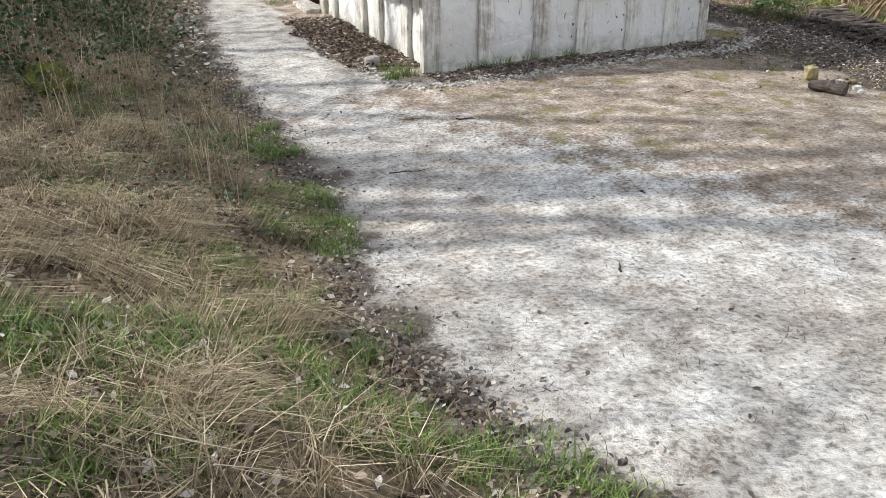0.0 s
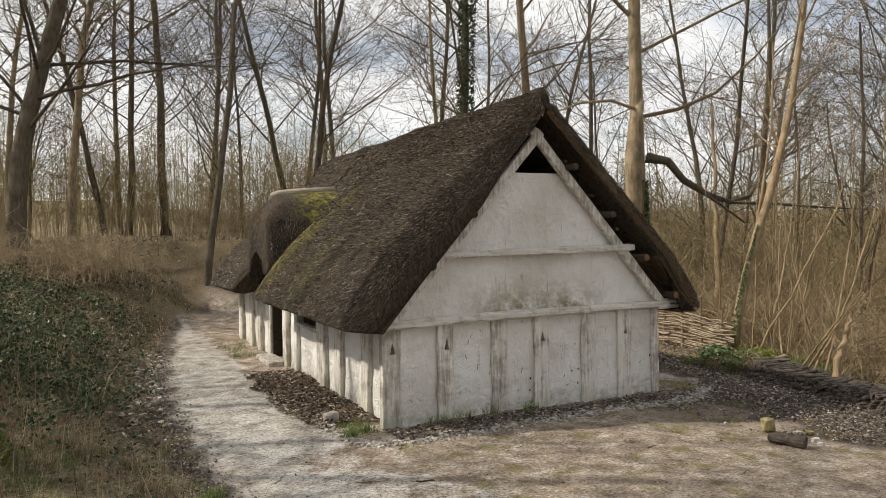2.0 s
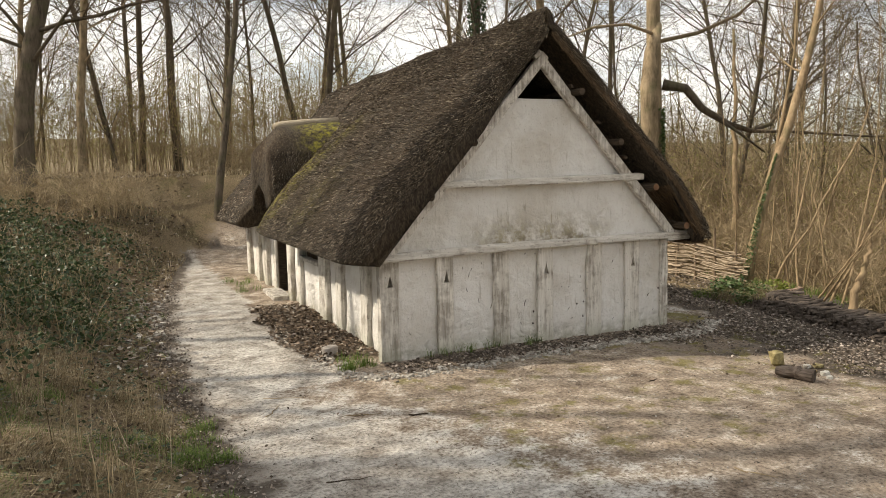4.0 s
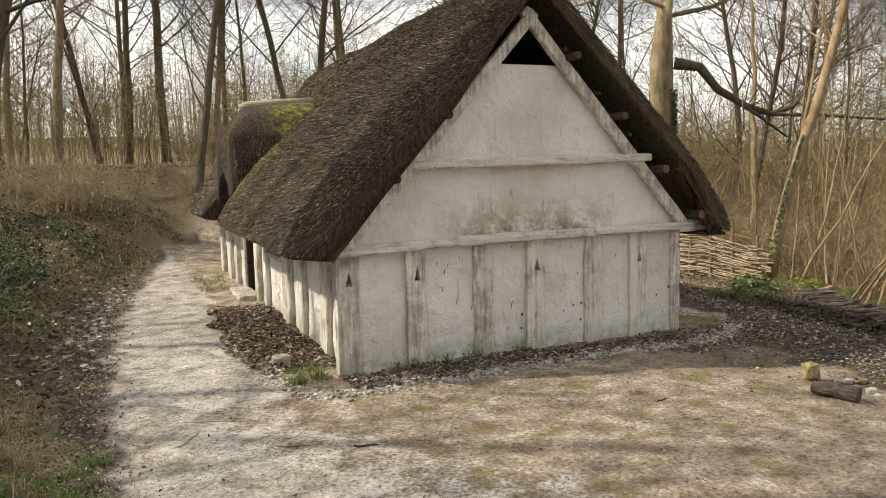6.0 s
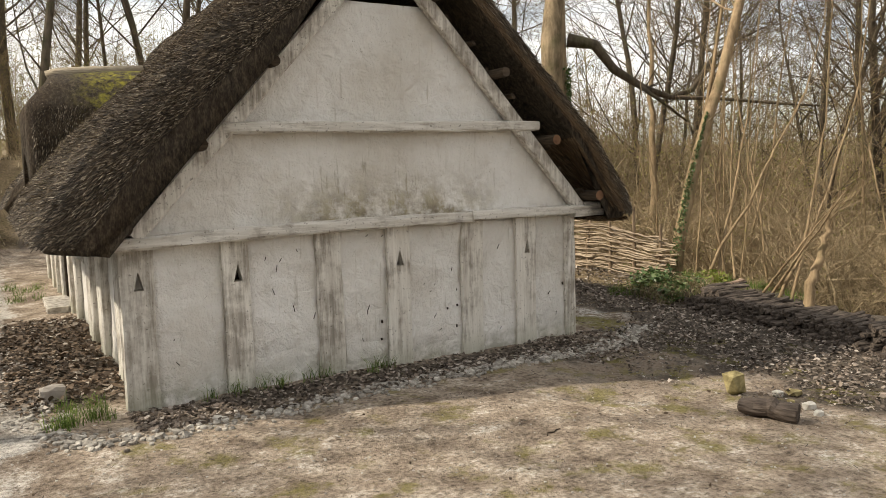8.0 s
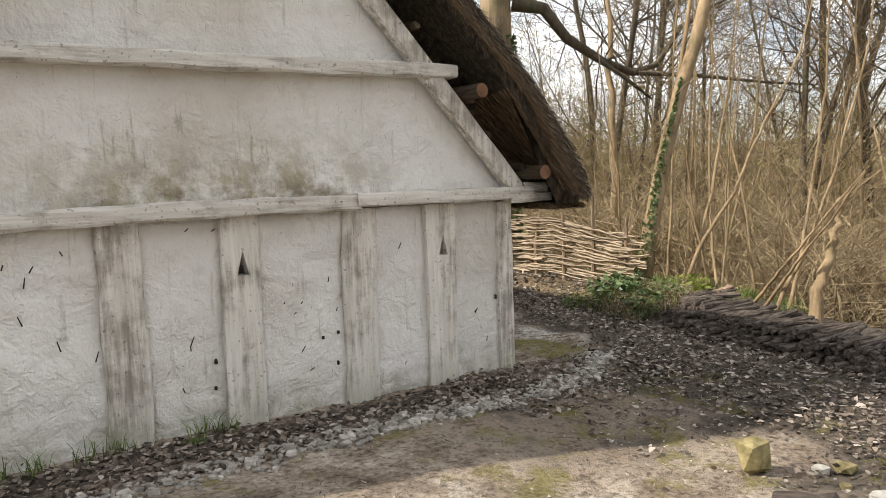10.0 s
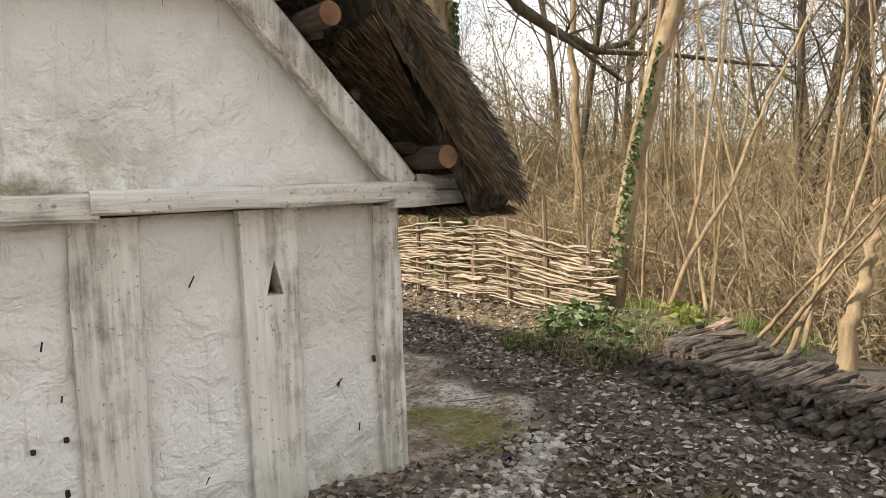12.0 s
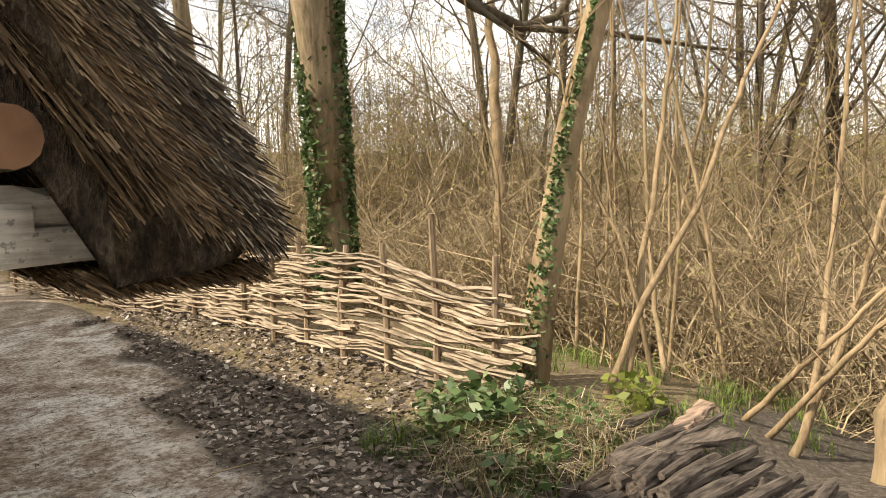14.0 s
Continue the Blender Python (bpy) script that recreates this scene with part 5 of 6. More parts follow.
def build_far_wood():
    """Bare wood in the distance, closing the view over the fence and beyond the path."""
    rg = random.Random(91)
    V, F, tips = [], [], []
    for i in range(1500):
        a, r = radians(rg.uniform(8, 118)), rg.uniform(40, 95)
        x, y, h = r * math.cos(a), r * math.sin(a), rg.uniform(3.5, 11) * (1.15 if rg.random() < 0.2 else 0.85)
        z, dx, dy = height(x, y), rg.gauss(0, 0.05), rg.gauss(0, 0.05)
        P = [Vector((x + dx * h * t + rg.gauss(0, 0.06), y + dy * h * t + rg.gauss(0, 0.06), z - 0.2 + h * t)) for t in (0, 0.3, 0.55, 0.8, 1)]
        w = rg.uniform(0.02, 0.06)
        tips.append(P[3]), tips.append(P[4])
        tube(V, F, P, [w, w * 0.85, w * 0.65, w * 0.4, 0.006], 3, cap=False)
        for j in range(15):
            k = rg.randrange(1, 4)
            p = P[k].lerp(P[k + 1], rg.random())
            d = Vector((rg.gauss(0, 0.7), rg.gauss(0, 0.7), rg.uniform(0.2, 1.1))) * rg.uniform(0.5, 1.7)
            tube(V, F, [p, p + d * 0.5 + Vector((rg.gauss(0, 0.1), rg.gauss(0, 0.1), 0.05)), p + d], [w * 0.4, w * 0.28, 0.005], 3, cap=False)
            tips.append(p + d), tips.append(p + d * 0.6)
    g = np.random.default_rng(92)
    T = np.array([tuple(p) for p in tips])
    c = T[g.integers(0, len(T), 65000)] + g.normal(0, 0.4, (65000, 3))
    tagged(many("far_buds", leaf_quads(c, 0.035, 0.08, g), 4, BUDS), "olive haze of opening buds on the far wood", "buds")
    tagged(mesh_ob("far_wood", V, F, FARTWIG), "distant bare spring wood of thin trees", "wood", kind="stuff")


build_trees()
build_stems()
build_thickets()
build_far_wood()

# ---- wood pile ----
def build_pile():
    """Layers of short logs laid across the line, ends to the yard."""
    pile = thing("wood_pile", "long low stack of dark rotting cordwood, top rows coloured as sunlit", "wood pile", (10.6, 7.5, height(10.6, 7.5)))
    count, joined = 0, ([], [])
    for row in range(9):
        y = 4.6
        while y < 9.45:
            r = rnd.uniform(0.015, 0.038)
            fx = 9.72 + 0.14 * (y - 7.5) + 0.035 * row + rnd.uniform(-0.09, 0.09)
            if y > 8.6:
                fx += (y - 8.6) * 0.35
            z = -0.09 + 0.06 * sstep(y, 8.3, 9.4) + row * 0.0265 + rnd.uniform(-0.022, 0.02)
            if row == 8 and rnd.random() < 0.35 or (y > 9.1 and row > 4):
                y += r * 2.2
                continue
            ln, ang = rnd.uniform(0.3, 0.75), rnd.gauss(0.02, 0.16)
            a = Vector((fx, y, z))
            d = Vector((math.cos(ang), math.sin(ang), rnd.gauss(-0.01, 0.03)))
            V, F = [], []
            bend = Vector((0, rnd.gauss(0, 0.007), rnd.gauss(0, 0.005)))
            tube(V, F, [a, a + d * ln * 0.35 + bend, a + d * ln * 0.7 + bend, a + d * ln], [r * rnd.uniform(0.8, 1.0), r, r * 0.95, r * 0.8], 7, flat=rnd.uniform(0.75, 1.0))
            if count < 300 and y > 6.0:
                # Rows from the sixth up take the paler wood, coloured as if sunlit.
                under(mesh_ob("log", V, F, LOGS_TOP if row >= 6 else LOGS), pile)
                count += 1
            else:
                k = len(joined[0])
                joined[0].extend(V), joined[1].extend(tuple(k + i for i in f) for f in F)
            y += r * rnd.uniform(1.7, 2.3)
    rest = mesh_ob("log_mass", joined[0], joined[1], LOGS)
    tagged(under(rest, pile), kind="stuff")
    for x, y, z, ln, w, a in [(10.62, 8.98, 0.40, 0.62, 0.11, -0.3), (11.0, 9.12, 0.41, 0.42, 0.09, 0.25)]:
        d = Vector((math.cos(a), math.sin(a), 0.02))
        p = Vector((x, y, z - 0.235))
        plank("split_log", p - d * ln / 2, p + d * ln / 2, w, 0.04, LOGS if ln > 0.6 else LOGS_TOP, pile, 0.012, 0.012, 6, up=(0, 0, 1), label="split slab of pale wood")


# ---- stones and log in the yard ----
def build_yard():
    z = height(7.5, 6.3)
    V, F = rock(0.085, 0.07, 0.115, 4, 1, 0.6)
    ob = mesh_ob("stone", V, F, YELLOWSTONE)
    ob.location = (7.82, 6.67, height(7.82, 6.67) + 0.095)
    tagged(ob, "squarish yellow lichened stone block beside the short log", "stone")
    V, F = [], []
    tube(V, F, [(-0.24, 0, 0), (-0.225, 0, 0), (-0.12, 0.0, 0.0), (-0.02, 0.01, 0.01), (0.02, 0.01, 0.02), (0.05, 0, 0), (0.12, 0, 0), (0.2, 0, 0), (0.215, 0, 0)], [0.06, 0.07, 0.074, 0.078, 0.092, 0.08, 0.09, 0.096, 0.09], 14)
    V = [v + Vector((0, noise.noise(v * 11) * 0.026, noise.noise(v * 9 + Vector((3, 0, 0))) * 0.02)) for v in V]
    ob = mesh_ob("log", V, F, m_wood("grey weathered log", (0.035, 0.027, 0.022), (0.13, 0.105, 0.088), 7, (1, 6, 6)))
    ob.matrix_world = pose(7.49, 6.11, height(7.49, 6.11) + 0.06, 0, 2, -65) @ Matrix.Scale(0.88, 4)
    tagged(ob, "short thick grey weathered log on the bare ground", "log")
    chalk = m_stone("clean broken chalk", (0.46, 0.44, 0.39), (0.80, 0.78, 0.72))
    for k, (x, y, s) in enumerate([(8.23, 6.42, 0.055), (7.96, 6.11, 0.046), (8.12, 6.48, 0.04), (8.02, 6.3, 0.025), (7.84, 5.96, 0.032)]):
        V, F = rock(s * 1.2, s, s * (0.5 if k == 0 else 0.9), k + 9, 1, 0.5)
        ob = mesh_ob("stone", V, F, chalk if k % 3 else YELLOWSTONE)
        ob.location = (x, y, height(x, y) + s * 0.5)
        tagged(ob, "pale chalk lump lying by the log", "stone", "chalk lumps by the log")
    V, F = rock(0.10, 0.085, 0.08, 30, 2, 0.35)
    ob = mesh_ob("stone", V, F, m_stone("grey flint", (0.22, 0.20, 0.18), (0.36, 0.33, 0.30)))
    ob.location = (3.15, 9.5, height(3.15, 9.5) + 0.05)
    tagged(ob, "grey rounded flint among dead leaves by the wall", "stone")


def build_rubble():
    """Chalk rubble along the foot of the gable and round its corner."""
    rub = thing("rubble_edging", "strip of broken chalk and flint along the wall foot", "rubble", (5.8, 8.4, 0))
    shapes = []
    for k in range(8):
        V, F = rock(1.0, 0.8, 0.6, k + 50, 1, 0.45)
        me = bpy.data.meshes.new("rubble_stone")
        me.from_pydata([tuple(v) for v in V], [], F)
        me.materials.append(CHALKSTONE)
        shapes.append(me)
    line = [(3.0, 9.6), (3.05, 8.75), (3.25, 8.2), (3.8, 8.15), (5.0, 8.22), (6.2, 8.3), (7.3, 8.3), (8.2, 8.35), (8.9, 8.75)]
    V, F = [], []
    seglen = [math.dist(a, b) for a, b in zip(line, line[1:])]
    for i in range(1350):
        t = rnd.random() * sum(seglen)
        if rnd.random() < 0.35:
            t = rnd.uniform(4.2, sum(seglen))
        k = 0
        while t > seglen[k]:
            t -= seglen[k]
            k += 1
        (x0, y0), (x1, y1) = line[k], line[k + 1]
        f = t / seglen[k]
        x, y = x0 + (x1 - x0) * f + rnd.gauss(0, 0.09), y0 + (y1 - y0) * f + rnd.gauss(0, 0.075)
        s = rnd.uniform(0.011, 0.028) * (1.5 if rnd.random() < 0.12 else 1)
        z = height(x, y) + s * 0.3
        m = Matrix.Translation((x, y, z)) @ Matrix.Rotation(rnd.uniform(0, 6.28), 4, "Z") @ Matrix.Rotation(rnd.gauss(0, 0.4), 4, "X") @ Matrix.Scale(s, 4)
        if i < 300 and x > 4:
            ob = new("rubble_stone", shapes[i % 8])
            ob.parent, ob.matrix_parent_inverse = rub, Matrix.Translation(-rub.location)
            ob.matrix_basis = m
        else:
            me, b = shapes[i % 8], len(V)
            V += [m @ v.co for v in me.vertices]
            F += [tuple(b + q for q in p.vertices) for p in me.polygons]
    tagged(under(mesh_ob("small_rubble", V, F, CHALKSTONE), rub), kind="stuff")
    # loose pebbles and chips on the open ground
    V, F = [], []
    for i in range(5200):
        x, y = rnd.uniform(0.9, 10.0), rnd.uniform(1.4, 12)
        if LX - 0.2 < x < RX + 0.1 and y > 8.7 or x < left_edge(y) - 0.4:
            continue
        s = rnd.uniform(0.003, 0.010)
        me, b = shapes[i % 8], len(V)
        m = Matrix.Translation((x, y, height(x, y) + s * 0.3)) @ Matrix.Rotation(rnd.uniform(0, 6.28), 4, "Z") @ Matrix.Scale(s, 4)
        V += [m @ v.co for v in me.vertices]
        F += [tuple(b + q for q in p.vertices) for p in me.polygons]
    tagged(mesh_ob("pebbles", V, F, CHALKSTONE), "scattered small chalk chips on bare ground", "pebbles", kind="stuff")
    V, F = [], []
    for i in range(230):                         # chalk stones on the bank across the path
        y = rnd.gauss(13.4, 1.5)
        x = left_edge(y) - abs(rnd.gauss(0.15, 0.28))
        s = rnd.uniform(0.012, 0.05)
        me, b = shapes[i % 8], len(V)
        m = Matrix.Translation((x, y, height(x, y) + s * 0.3)) @ Matrix.Rotation(rnd.uniform(0, 6.28), 4, "Z") @ Matrix.Scale(s, 4)
        V += [m @ v.co for v in me.vertices]
        F += [tuple(b + q for q in p.vertices) for p in me.polygons]
    tagged(mesh_ob("bank_stones", V, F, CHALKSTONE), "white chalk lumps strewn on the grassy bank", "stones", kind="stuff")


# ---- leaves, grass, scrub ----
def ground_at(P):
    """Heights for an array of places."""
    return np.array([height(float(x), float(y)) for x, y in P])


def leaves_on(name, P, s0, s1, mat, label, seed, lift=0.012, flat=0.82):
    g = np.random.default_rng(seed)
    c = np.concatenate([P, (ground_at(P) + g.uniform(0.004, lift, len(P)))[:, None]], 1)
    q = leaf_quads(c, s0, s1, g, flat).reshape(-1, 4, 3)
    a, b, e, f = q[:, 0], q[:, 1], q[:, 2], q[:, 3]           # a pointed, curled leaf of six corners
    six = np.stack([a, a * 0.45 + b * 0.75 - c * 0.2, b * 0.85 + e * 0.35 - c * 0.2, e, f * 0.95 + e * 0.25 - c * 0.2, a * 0.35 + f * 0.7 - c * 0.05], 1)
    return tagged(many(name, six.reshape(-1, 3), 6, mat), label, "leaves")


def blades(P, g, tall, width, lean, spreadv, drift=(0, 0)):
    """Bent grass blades, each of two quads, as an array of quads."""
    k = len(P)
    z = ground_at(P)
    base = np.concatenate([P, z[:, None] - 0.01], 1)
    a = g.uniform(0, 6.28, k)
    d = np.stack([np.cos(a) * spreadv + drift[0], np.sin(a) * spreadv + drift[1], np.zeros(k)], 1)
    h = tall * g.uniform(0.4, 1.2, (k, 1))
    s = np.stack([-np.sin(a), np.cos(a), np.zeros(k)], 1) * width * g.uniform(0.6, 1.3, (k, 1))
    up = np.array([[0, 0, 1.0]])
    m = base + up * h * 0.6 * (1 - lean * 0.5) + d * h * 0.3
    t = base + up * h * (1 - lean) + d * h
    q1 = np.stack([base - s, base + s, m + s * 0.8, m - s * 0.8], 1)
    q2 = np.stack([m - s * 0.8, m + s * 0.8, t + s * 0.15, t - s * 0.15], 1)
    return np.concatenate([q1, q2], 1).reshape(-1, 3)


def scatter(n, g, x0, x1, y0, y1, keep):
    P = np.stack([g.uniform(x0, x1, n), g.uniform(y0, y1, n)], 1)
    return P[np.array([keep(x, y) for x, y in P])]


def clumps(n, per, g, x0, x1, y0, y1, keep, r):
    C = scatter(n, g, x0, x1, y0, y1, keep)
    return (C[:, None, :] + g.normal(0, r, (len(C), per, 2))).reshape(-1, 2)


def build_growth():
    g = np.random.default_rng(17)
    bank = lambda x, y: x < left_edge(y) - 0.05
    patch = lambda x, y: noise.noise((x * 1.3, y * 1.3, 4)) > 0.0
    dry = np.concatenate([scatter(26000, g, -2.6, 1.3, 1.0, 9.5, lambda x, y: bank(x, y) and left_edge(y) - x > 0.35 + 1.2 * rnd.random() and noise.noise((x * 1.1, y * 1.1, 8)) > -0.15), scatter(9000, g, -3.0, 2.2, 9.5, 20, bank), clumps(170, 34, g, -3, 1.1, 1.4, 9, lambda x, y: x < left_edge(y) - 0.25, 0.045)])
    tagged(many("dry_grass", blades(dry, g, 0.17, 0.0021, 0.6, 1.0, (0.15, -0.1)), 4, DRYGRASS), "tangled tan withered grass on the bank", "grass")
    C = scatter(150, g, -2.4, 0.9, 1.6, 6.2, lambda x, y: x < left_edge(y) - 0.35 and noise.noise((x * 1.1, y * 1.6, 14)) > -0.2)
    way = np.repeat(g.normal(-0.35, 0.45, len(C)), 70)
    mat = (C[:, None, :] + g.normal(0, 0.075, (len(C), 70, 2))).reshape(-1, 2)
    tagged(many("dry_grass", blades(mat, g, 0.36, 0.0019, 0.80, 0.22, (np.cos(way) * 0.95, np.sin(way) * 0.95)), 4, DRYGRASS), "flattened swathes of long straw-coloured grass", "grass")
    tuft = clumps(230, 56, g, -2.0, 1.3, 1.5, 8.5, lambda x, y: x < left_edge(y) - 0.3 and noise.noise((x * 0.9, y * 0.9, 31)) > -0.25, 0.035)
    tagged(many("dry_grass", blades(tuft, g, 0.34, 0.0019, 0.5, 0.75, (0.2, -0.12)), 4, DRYGRASS), "pale drooping tufts of dead grass on the bank", "grass")
    far = np.concatenate([scatter(5000, g, -8, 9, 19.5, 30, lambda x, y: x < left_edge(y)), scatter(6000, g, -3.0, 5.0, 16.5, 27, lambda x, y: x < left_edge(y) - 0.05)])
    tagged(many("dry_grass", blades(far, g, 0.26, 0.008, 0.4, 0.6), 4, DRYGRASS), "orange-tan withered grass on the far bank", "grass")
    green = np.concatenate([clumps(2100, 34, g, -1.8, 1.6, 1.2, 7.5, lambda x, y: left_edge(y) - 1.9 < x < left_edge(y) + 0.05 and patch(x, y), 0.045), clumps(90, 26, g, -1, 1.6, 7.5, 14, lambda x, y: left_edge(y) - 0.9 < x < left_edge(y), 0.04)])
    tagged(many("green_grass", blades(green, g, 0.11, 0.0024, 0.2, 0.6), 4, GREENGRASS), "short fresh green grass along the path's edge", "grass")
    wall = np.concatenate([clumps(13, 18, g, 3.9, 6.4, 8.70, 8.84, lambda x, y: True, 0.03), clumps(14, 26, g, 3.1, 3.5, 8.7, 9.2, lambda x, y: True, 0.035), clumps(60, 26, g, 9.9, 10.9, 9.2, 10.4, lambda x, y: x > 10.0, 0.05), clumps(60, 24, g, 10.8, 13.5, 8.9, 11.5, lambda x, y: True, 0.05), clumps(16, 20, g, 3.0, 3.5, 15.2, 17, lambda x, y: True, 0.05)])
    tagged(many("green_grass", blades(wall, g, 0.17, 0.003, 0.25, 0.6), 4, GREENGRASS), "grass tufts at the wall foot and the fence's end", "grass")
    tan = clumps(36, 40, g, 9.95, 10.7, 9.15, 10.2, lambda x, y: True, 0.06)
    tagged(many("dry_grass", blades(tan, g, 0.30, 0.0025, 0.45, 0.8, (-0.2, -0.2)), 4, DRYGRASS), "drooping dry grass tuft beside the wood pile", "grass")
    tall = clumps(60, 14, g, -1.8, 1.0, 5.0, 15, lambda x, y: x < left_edge(y) - 0.4, 0.07)
    tagged(many("dry_stalks", blades(tall, g, 0.75, 0.0028, 0.12, 0.3), 4, DRYGRASS), "tall dry stalks standing on the bank", "grass")
    # bits of straw and twig trodden into the ground
    bit = np.concatenate([scatter(10000, g, 0.9, 9.0, 1.4, 8.6, lambda x, y: x > left_edge(y) - 0.2), scatter(2600, g, 8.15, 10.6, 8.6, 14, lambda x, y: True)])
    t = g.uniform(0, 6.28, len(bit))
    D = np.stack([np.cos(t), np.sin(t), np.zeros(len(bit))], 1)
    P = np.concatenate([bit, (ground_at(bit) + 0.004)[:, None]], 1)
    tagged(many("litter", straws(P, D, np.tile([[0.0, 0.0, 1.0]], (len(bit), 1)), 0.035, 0.004, 0.004, 71), 4, DARKLEAF), "crumbs of leaf and twig on the trodden ground", "litter")
    # dead leaves
    edge = scatter(52000, g, 0, 2.2, 1.0, 17, lambda x, y: abs(left_edge(y) - x - 0.06) < abs(rnd.gauss(0, 0.2)))
    leaves_on("dead_leaves", edge, 0.007, 0.022, DARKLEAF, "brown dead leaves along the path's edge", 51, 0.03, 0.6)
    low = scatter(17000, g, -2.8, 2.2, 4.5, 24, lambda x, y: left_edge(y) - 3.0 < x < left_edge(y) - 0.35 and noise.noise((x * 0.9, y * 0.9, 12)) > -0.1)
    leaves_on("ground_ivy", low, 0.014, 0.036, BRAMBLE, "low green undergrowth over the bank", 58, 0.16)
    rank = scatter(7000, g, -3.4, 1.4, 9, 20, lambda x, y: left_edge(y) - 4.2 < x < left_edge(y) - 0.9 and noise.noise((x * 0.8, y * 0.8, 19)) > -0.1)
    leaves_on("ground_ivy", rank, 0.03, 0.06, BRAMBLE, "broad dark bramble leaves over the bank", 59, 0.4, 0.4)
    bankl = np.concatenate([scatter(8000, g, -2.2, 1.3, 1.2, 9, bank), clumps(260, 26, g, -1.8, 1.4, 1.2, 5.5, bank, 0.07)])
    leaves_on("dead_leaves", bankl, 0.009, 0.027, DEADLEAF, "pale curled dead leaves in the grass", 52, 0.05, 0.4)
    slope = scatter(11000, g, -2.6, 3.4, 9, 25, lambda x, y: bank(x, y) and x > -0.12 * y - 0.6)
    leaves_on("dead_leaves", slope, 0.025, 0.06, DEADLEAF, "brown leaf litter among grass on the bank", 57, 0.05)
    wallp = scatter(7000, g, 2.4, 3.75, 8.9, 13.6, lambda x, y: zones(x, y)[0][2] > rnd.uniform(0.2, 0.9))
    leaves_on("dead_leaves", wallp, 0.016, 0.04, DEADLEAF, "red-brown dead leaves heaped against the long wall", 53, 0.05)
    gab = np.concatenate([scatter(1100, g, 7.4, 9.1, 7.9, 8.9, lambda x, y: True), scatter(5200, g, 3.6, 8.0, 8.25, 8.84, lambda x, y: rnd.random() < 0.95 - 0.11 * (x - 3.6))])
    leaves_on("dead_leaves", gab, 0.012, 0.03, DARKLEAF, "dark damp leaves under the gable wall", 54, 0.02)
    right = scatter(42000, g, 7.4, 10.8, 4.0, 17, lambda x, y: zones(x, y)[0][2] > rnd.uniform(0.3, 1.0) and x < 9.75 + 0.14 * (y - 7.5) + (3 if y > 9.3 else 0))
    leaves_on("leaf_mould", right, 0.007, 0.032, DARKLEAF, "thick dark leaf mould beside the wood pile", 55, 0.055)
    yard = scatter(500, g, 1.4, 9, 1.6, 9, lambda x, y: x > left_edge(y))
    leaves_on("dead_leaves", yard, 0.008, 0.022, DEADLEAF, "stray dead leaves on the open ground", 56, 0.01)
    # bramble on the bank: arching canes with leaves along them
    for cx, cy, r, h, sprays in [(-0.25, 9.2, 0.8, 0.75, 70), (-0.35, 11.3, 0.95, 0.8, 80), (0.1, 13.5, 0.7, 0.5, 45), (-0.75, 7.3, 0.6, 0.6, 45), (0.2, 10.3, 0.5, 0.4, 35), (-1.5, 8.6, 1.0, 0.9, 70), (-1.9, 10.8, 1.2, 1.1, 80), (-1.7, 13.4, 1.3, 0.9, 70), (-0.9, 15.6, 1.0, 0.6, 50), (-2.7, 12.3, 1.3, 1.2, 90), (-2.9, 15.3, 1.4, 1.2, 90), (-1.4, 18.4, 1.0, 0.6, 60)]:
        ob = thing("bramble", "tangled dark green bramble on the bank", "bramble", (cx, cy, height(cx, cy)), "brambles on the bank")
        V, F, C = [], [], []
        for i in range(sprays):
            t, q = rnd.uniform(0, 6.28), r * math.sqrt(rnd.random())
            bx, by = cx + q * math.cos(t), cy + q * math.sin(t)
            u, ln, hh = rnd.uniform(0, 6.28), rnd.uniform(0.25, 0.7), h * rnd.uniform(0.3, 1.1)
            z0 = height(bx, by)
            P = [Vector((bx + ln * f * math.cos(u), by + ln * f * math.sin(u), z0 - 0.03 + hh * (1 - (1.25 * f - 0.8) ** 2 / 0.64) + rnd.gauss(0, 0.02))) for f in (0, 0.25, 0.5, 0.75, 1.0)]
            tube(V, F, P, [0.004, 0.0038, 0.003, 0.0025, 0.0015], 3, cap=False)
            for m in range(34):
                f = rnd.uniform(0.3, 3.99)
                k = int(f)
                C.append(tuple(P[k].lerp(P[k + 1], f - k) + Vector((rnd.gauss(0, 0.045), rnd.gauss(0, 0.045), rnd.gauss(0, 0.035)))))
        under(many("foliage", leaf_quads(np.array(C), 0.014, 0.036, g, 0.35), 4, BRAMBLE), ob)
        under(mesh_ob("cane_tangle", V, F, SCRUB), ob)["kind"] = "stuff"
    # broad spring leaves behind the pile and by the fence
    for cx, cy, r, h, n, s, m in [(11.08, 9.5, 0.15, 0.20, 46, 0.05, SPRING), (11.3, 9.62, 0.10, 0.14, 24, 0.04, SPRING), (10.35, 9.95, 0.28, 0.28, 260, 0.045, IVY), (10.2, 9.45, 0.2, 0.2, 120, 0.035, IVY), (10.5, 9.55, 0.3, 0.2, 160, 0.03, IVY)]:
        a, rr = g.uniform(0, 6.28, n), r * np.sqrt(g.random(n))
        x, y = cx + rr * np.cos(a), cy + rr * np.sin(a)
        z = ground_at(np.stack([x, y], 1)) + h * g.uniform(0.2, 1, n)
        ob = thing("leafy_plant", "bright green broad-leaved plant by the wood pile" if m is SPRING else "low dark green leafy plant at the fence's end", "plant", (cx, cy, height(cx, cy)))
        under(many("leaves", leaf_quads(np.stack([x, y, z], 1), s * 0.6, s * 1.2, g, 0.5), 4, m, ""), ob)
        V, F = [], []
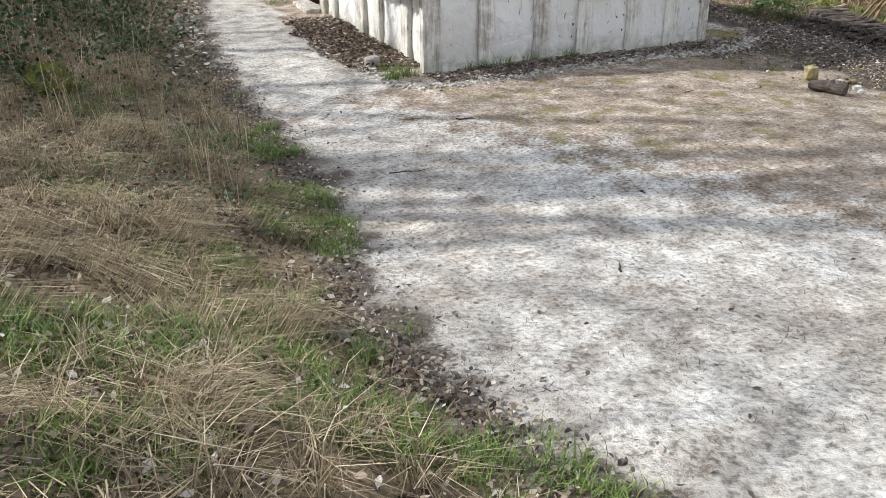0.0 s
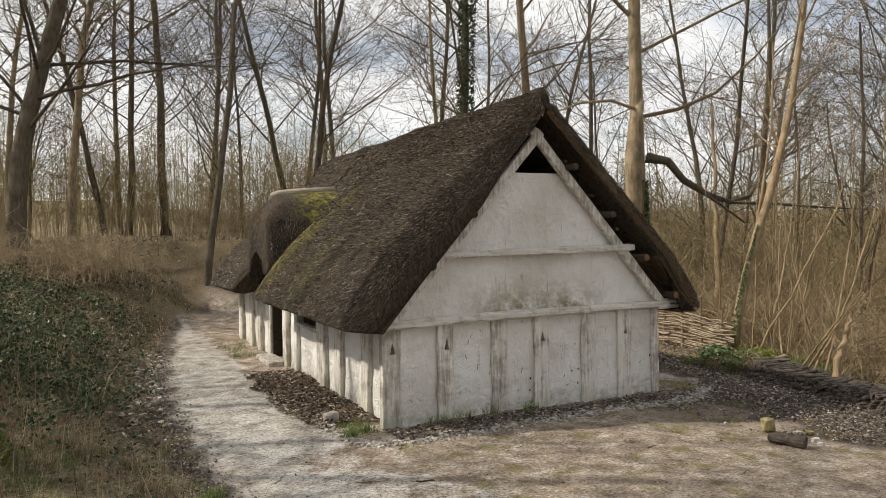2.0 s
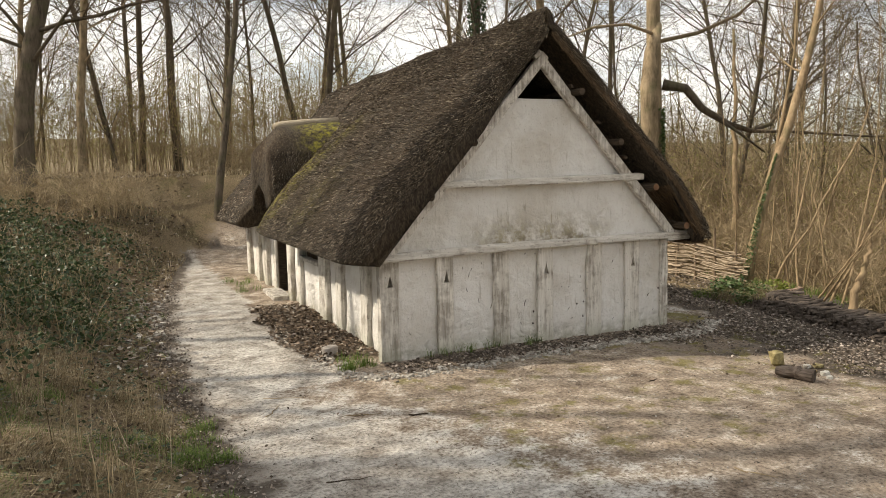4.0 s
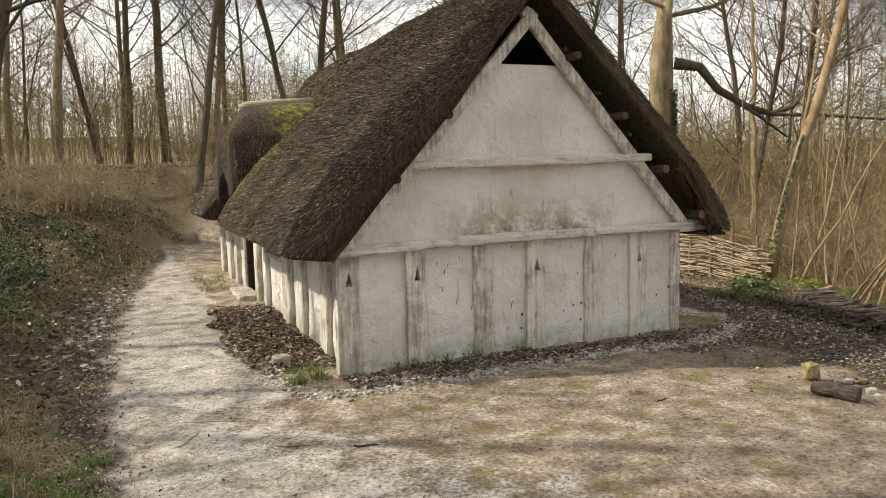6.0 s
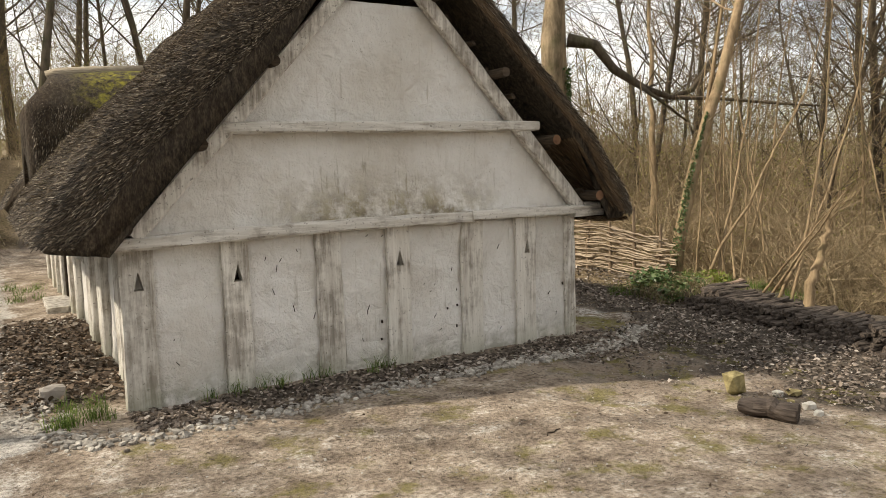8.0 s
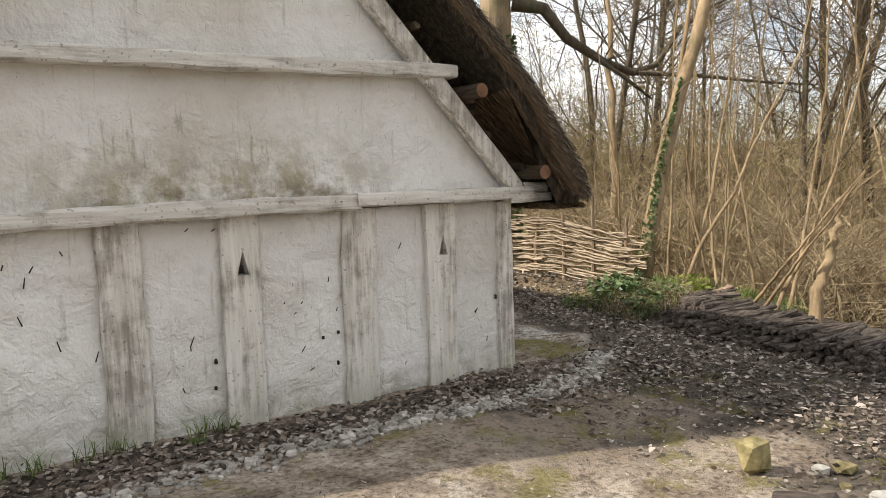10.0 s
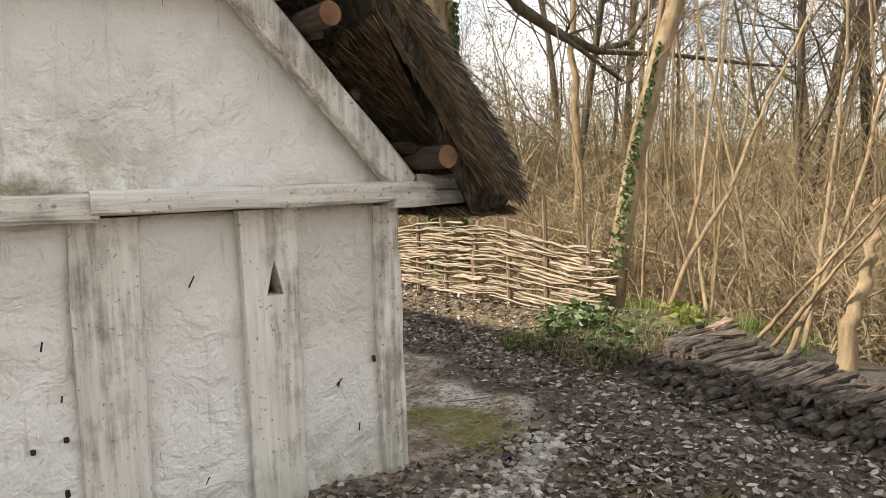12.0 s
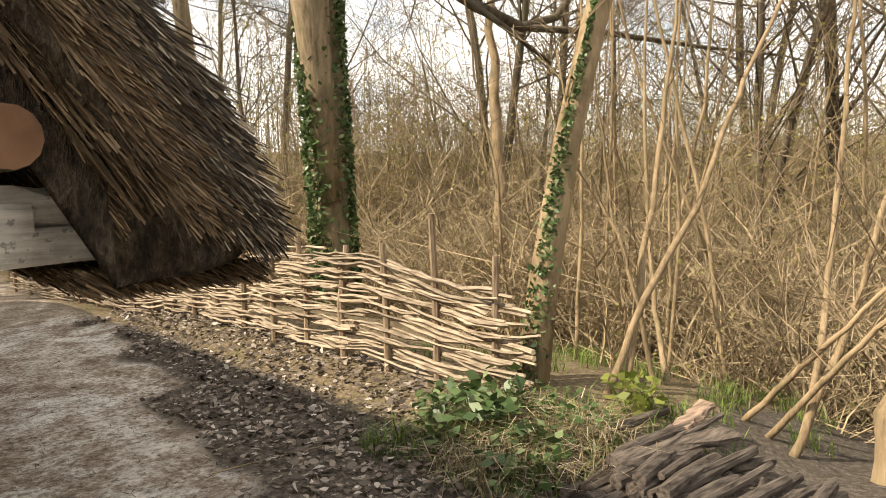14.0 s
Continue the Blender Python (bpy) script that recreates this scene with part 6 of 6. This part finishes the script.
        for i in range(n // 8):
            b = Vector((cx + rnd.gauss(0, r * 0.3), cy + rnd.gauss(0, r * 0.3), 0))
            zb = height(b.x, b.y)
            tube(V, F, [(b.x, b.y, zb - 0.02), (float(x[i * 8]), float(y[i * 8]), float(z[i * 8]))], [0.004, 0.002], 4, cap=False)
        under(mesh_ob("stalk_bunch", V, F, GREENGRASS), ob)["kind"] = "stuff"
    # moss cushion on the bank
    bm = bmesh.new()
    bmesh.ops.create_icosphere(bm, subdivisions=4, radius=1.0)
    for v in bm.verts:
        q = 1 + 0.28 * noise.noise(v.co * 1.7) + 0.12 * noise.noise(v.co * 5)
        v.co = Vector((v.co.x * 0.21 * q, v.co.y * 0.18 * q, v.co.z * 0.15 * q))
    V, F = [v.co.copy() for v in bm.verts], [tuple(v.index for v in f.verts) for f in bm.faces]
    bm.free()
    ob = mesh_ob("moss_cushion", V, F, MOSSMAT, smooth=True)
    ob.location = (-0.49, 7.0, height(-0.49, 7.0) + 0.08)
    tagged(ob, "bright yellow-green moss cushion among dead grass", "moss")
    A = np.array([tuple(v) for v in V])
    fz = many("moss_tips", leaf_quads(A[g.integers(0, len(A), 4000)] * g.uniform(0.98, 1.07, (4000, 1)), 0.006, 0.013, g), 4, SPRING)
    fz.parent = ob
    # sticks
    for x, y, a, l, r, m in [(0.25, 2.9, 0.35, 1.0, 0.010, STAKE), (0.6, 3.4, 0.2, 0.5, 0.006, STAKE), (3.2, 6.75, -0.35, 0.22, 0.008, DARKWOOD), (2.75, 7.05, -0.4, 0.32, 0.005, SCRUB), (2.0, 7.6, 1.0, 0.3, 0.005, SCRUB), (2.2, 8.0, -0.4, 0.45, 0.004, SCRUB),
                             (2.1, 5.55, -0.15, 0.35, 0.005, DARKWOOD), (4.9, 4.3, -1.0, 0.3, 0.006, SCRUB), (2.6, 3.3, 0.9, 0.16, 0.007, DARKWOOD), (9.2, 9.4, -0.5, 0.8, 0.004, SCRUB), (9.0, 10.0, 0.2, 0.9, 0.004, SCRUB), (9.6, 10.6, -0.1, 0.6, 0.004, SCRUB), (8.9, 8.9, 0.7, 0.4, 0.004, SCRUB), (5.9, 6.6, 0.1, 0.15, 0.005, DARKWOOD)]:
        d = Vector((math.cos(a), math.sin(a), 0))
        P = []
        for i in range(5):
            p = Vector((x, y, 0)) + d * l * (i / 4 - 0.5) + Vector((rnd.gauss(0, 0.012), rnd.gauss(0, 0.012), 0))
            P.append((p.x, p.y, height(p.x, p.y) + r))
        V, F = [], []
        tube(V, F, P, [r, r, r * 0.9, r * 0.8, r * 0.5], 6)
        ob = mesh_ob("stick", V, F, m)
        tagged(ob, "thin dry fallen stick on the ground", "stick", "fallen sticks")


build_pile()
build_yard()
build_rubble()
build_growth()
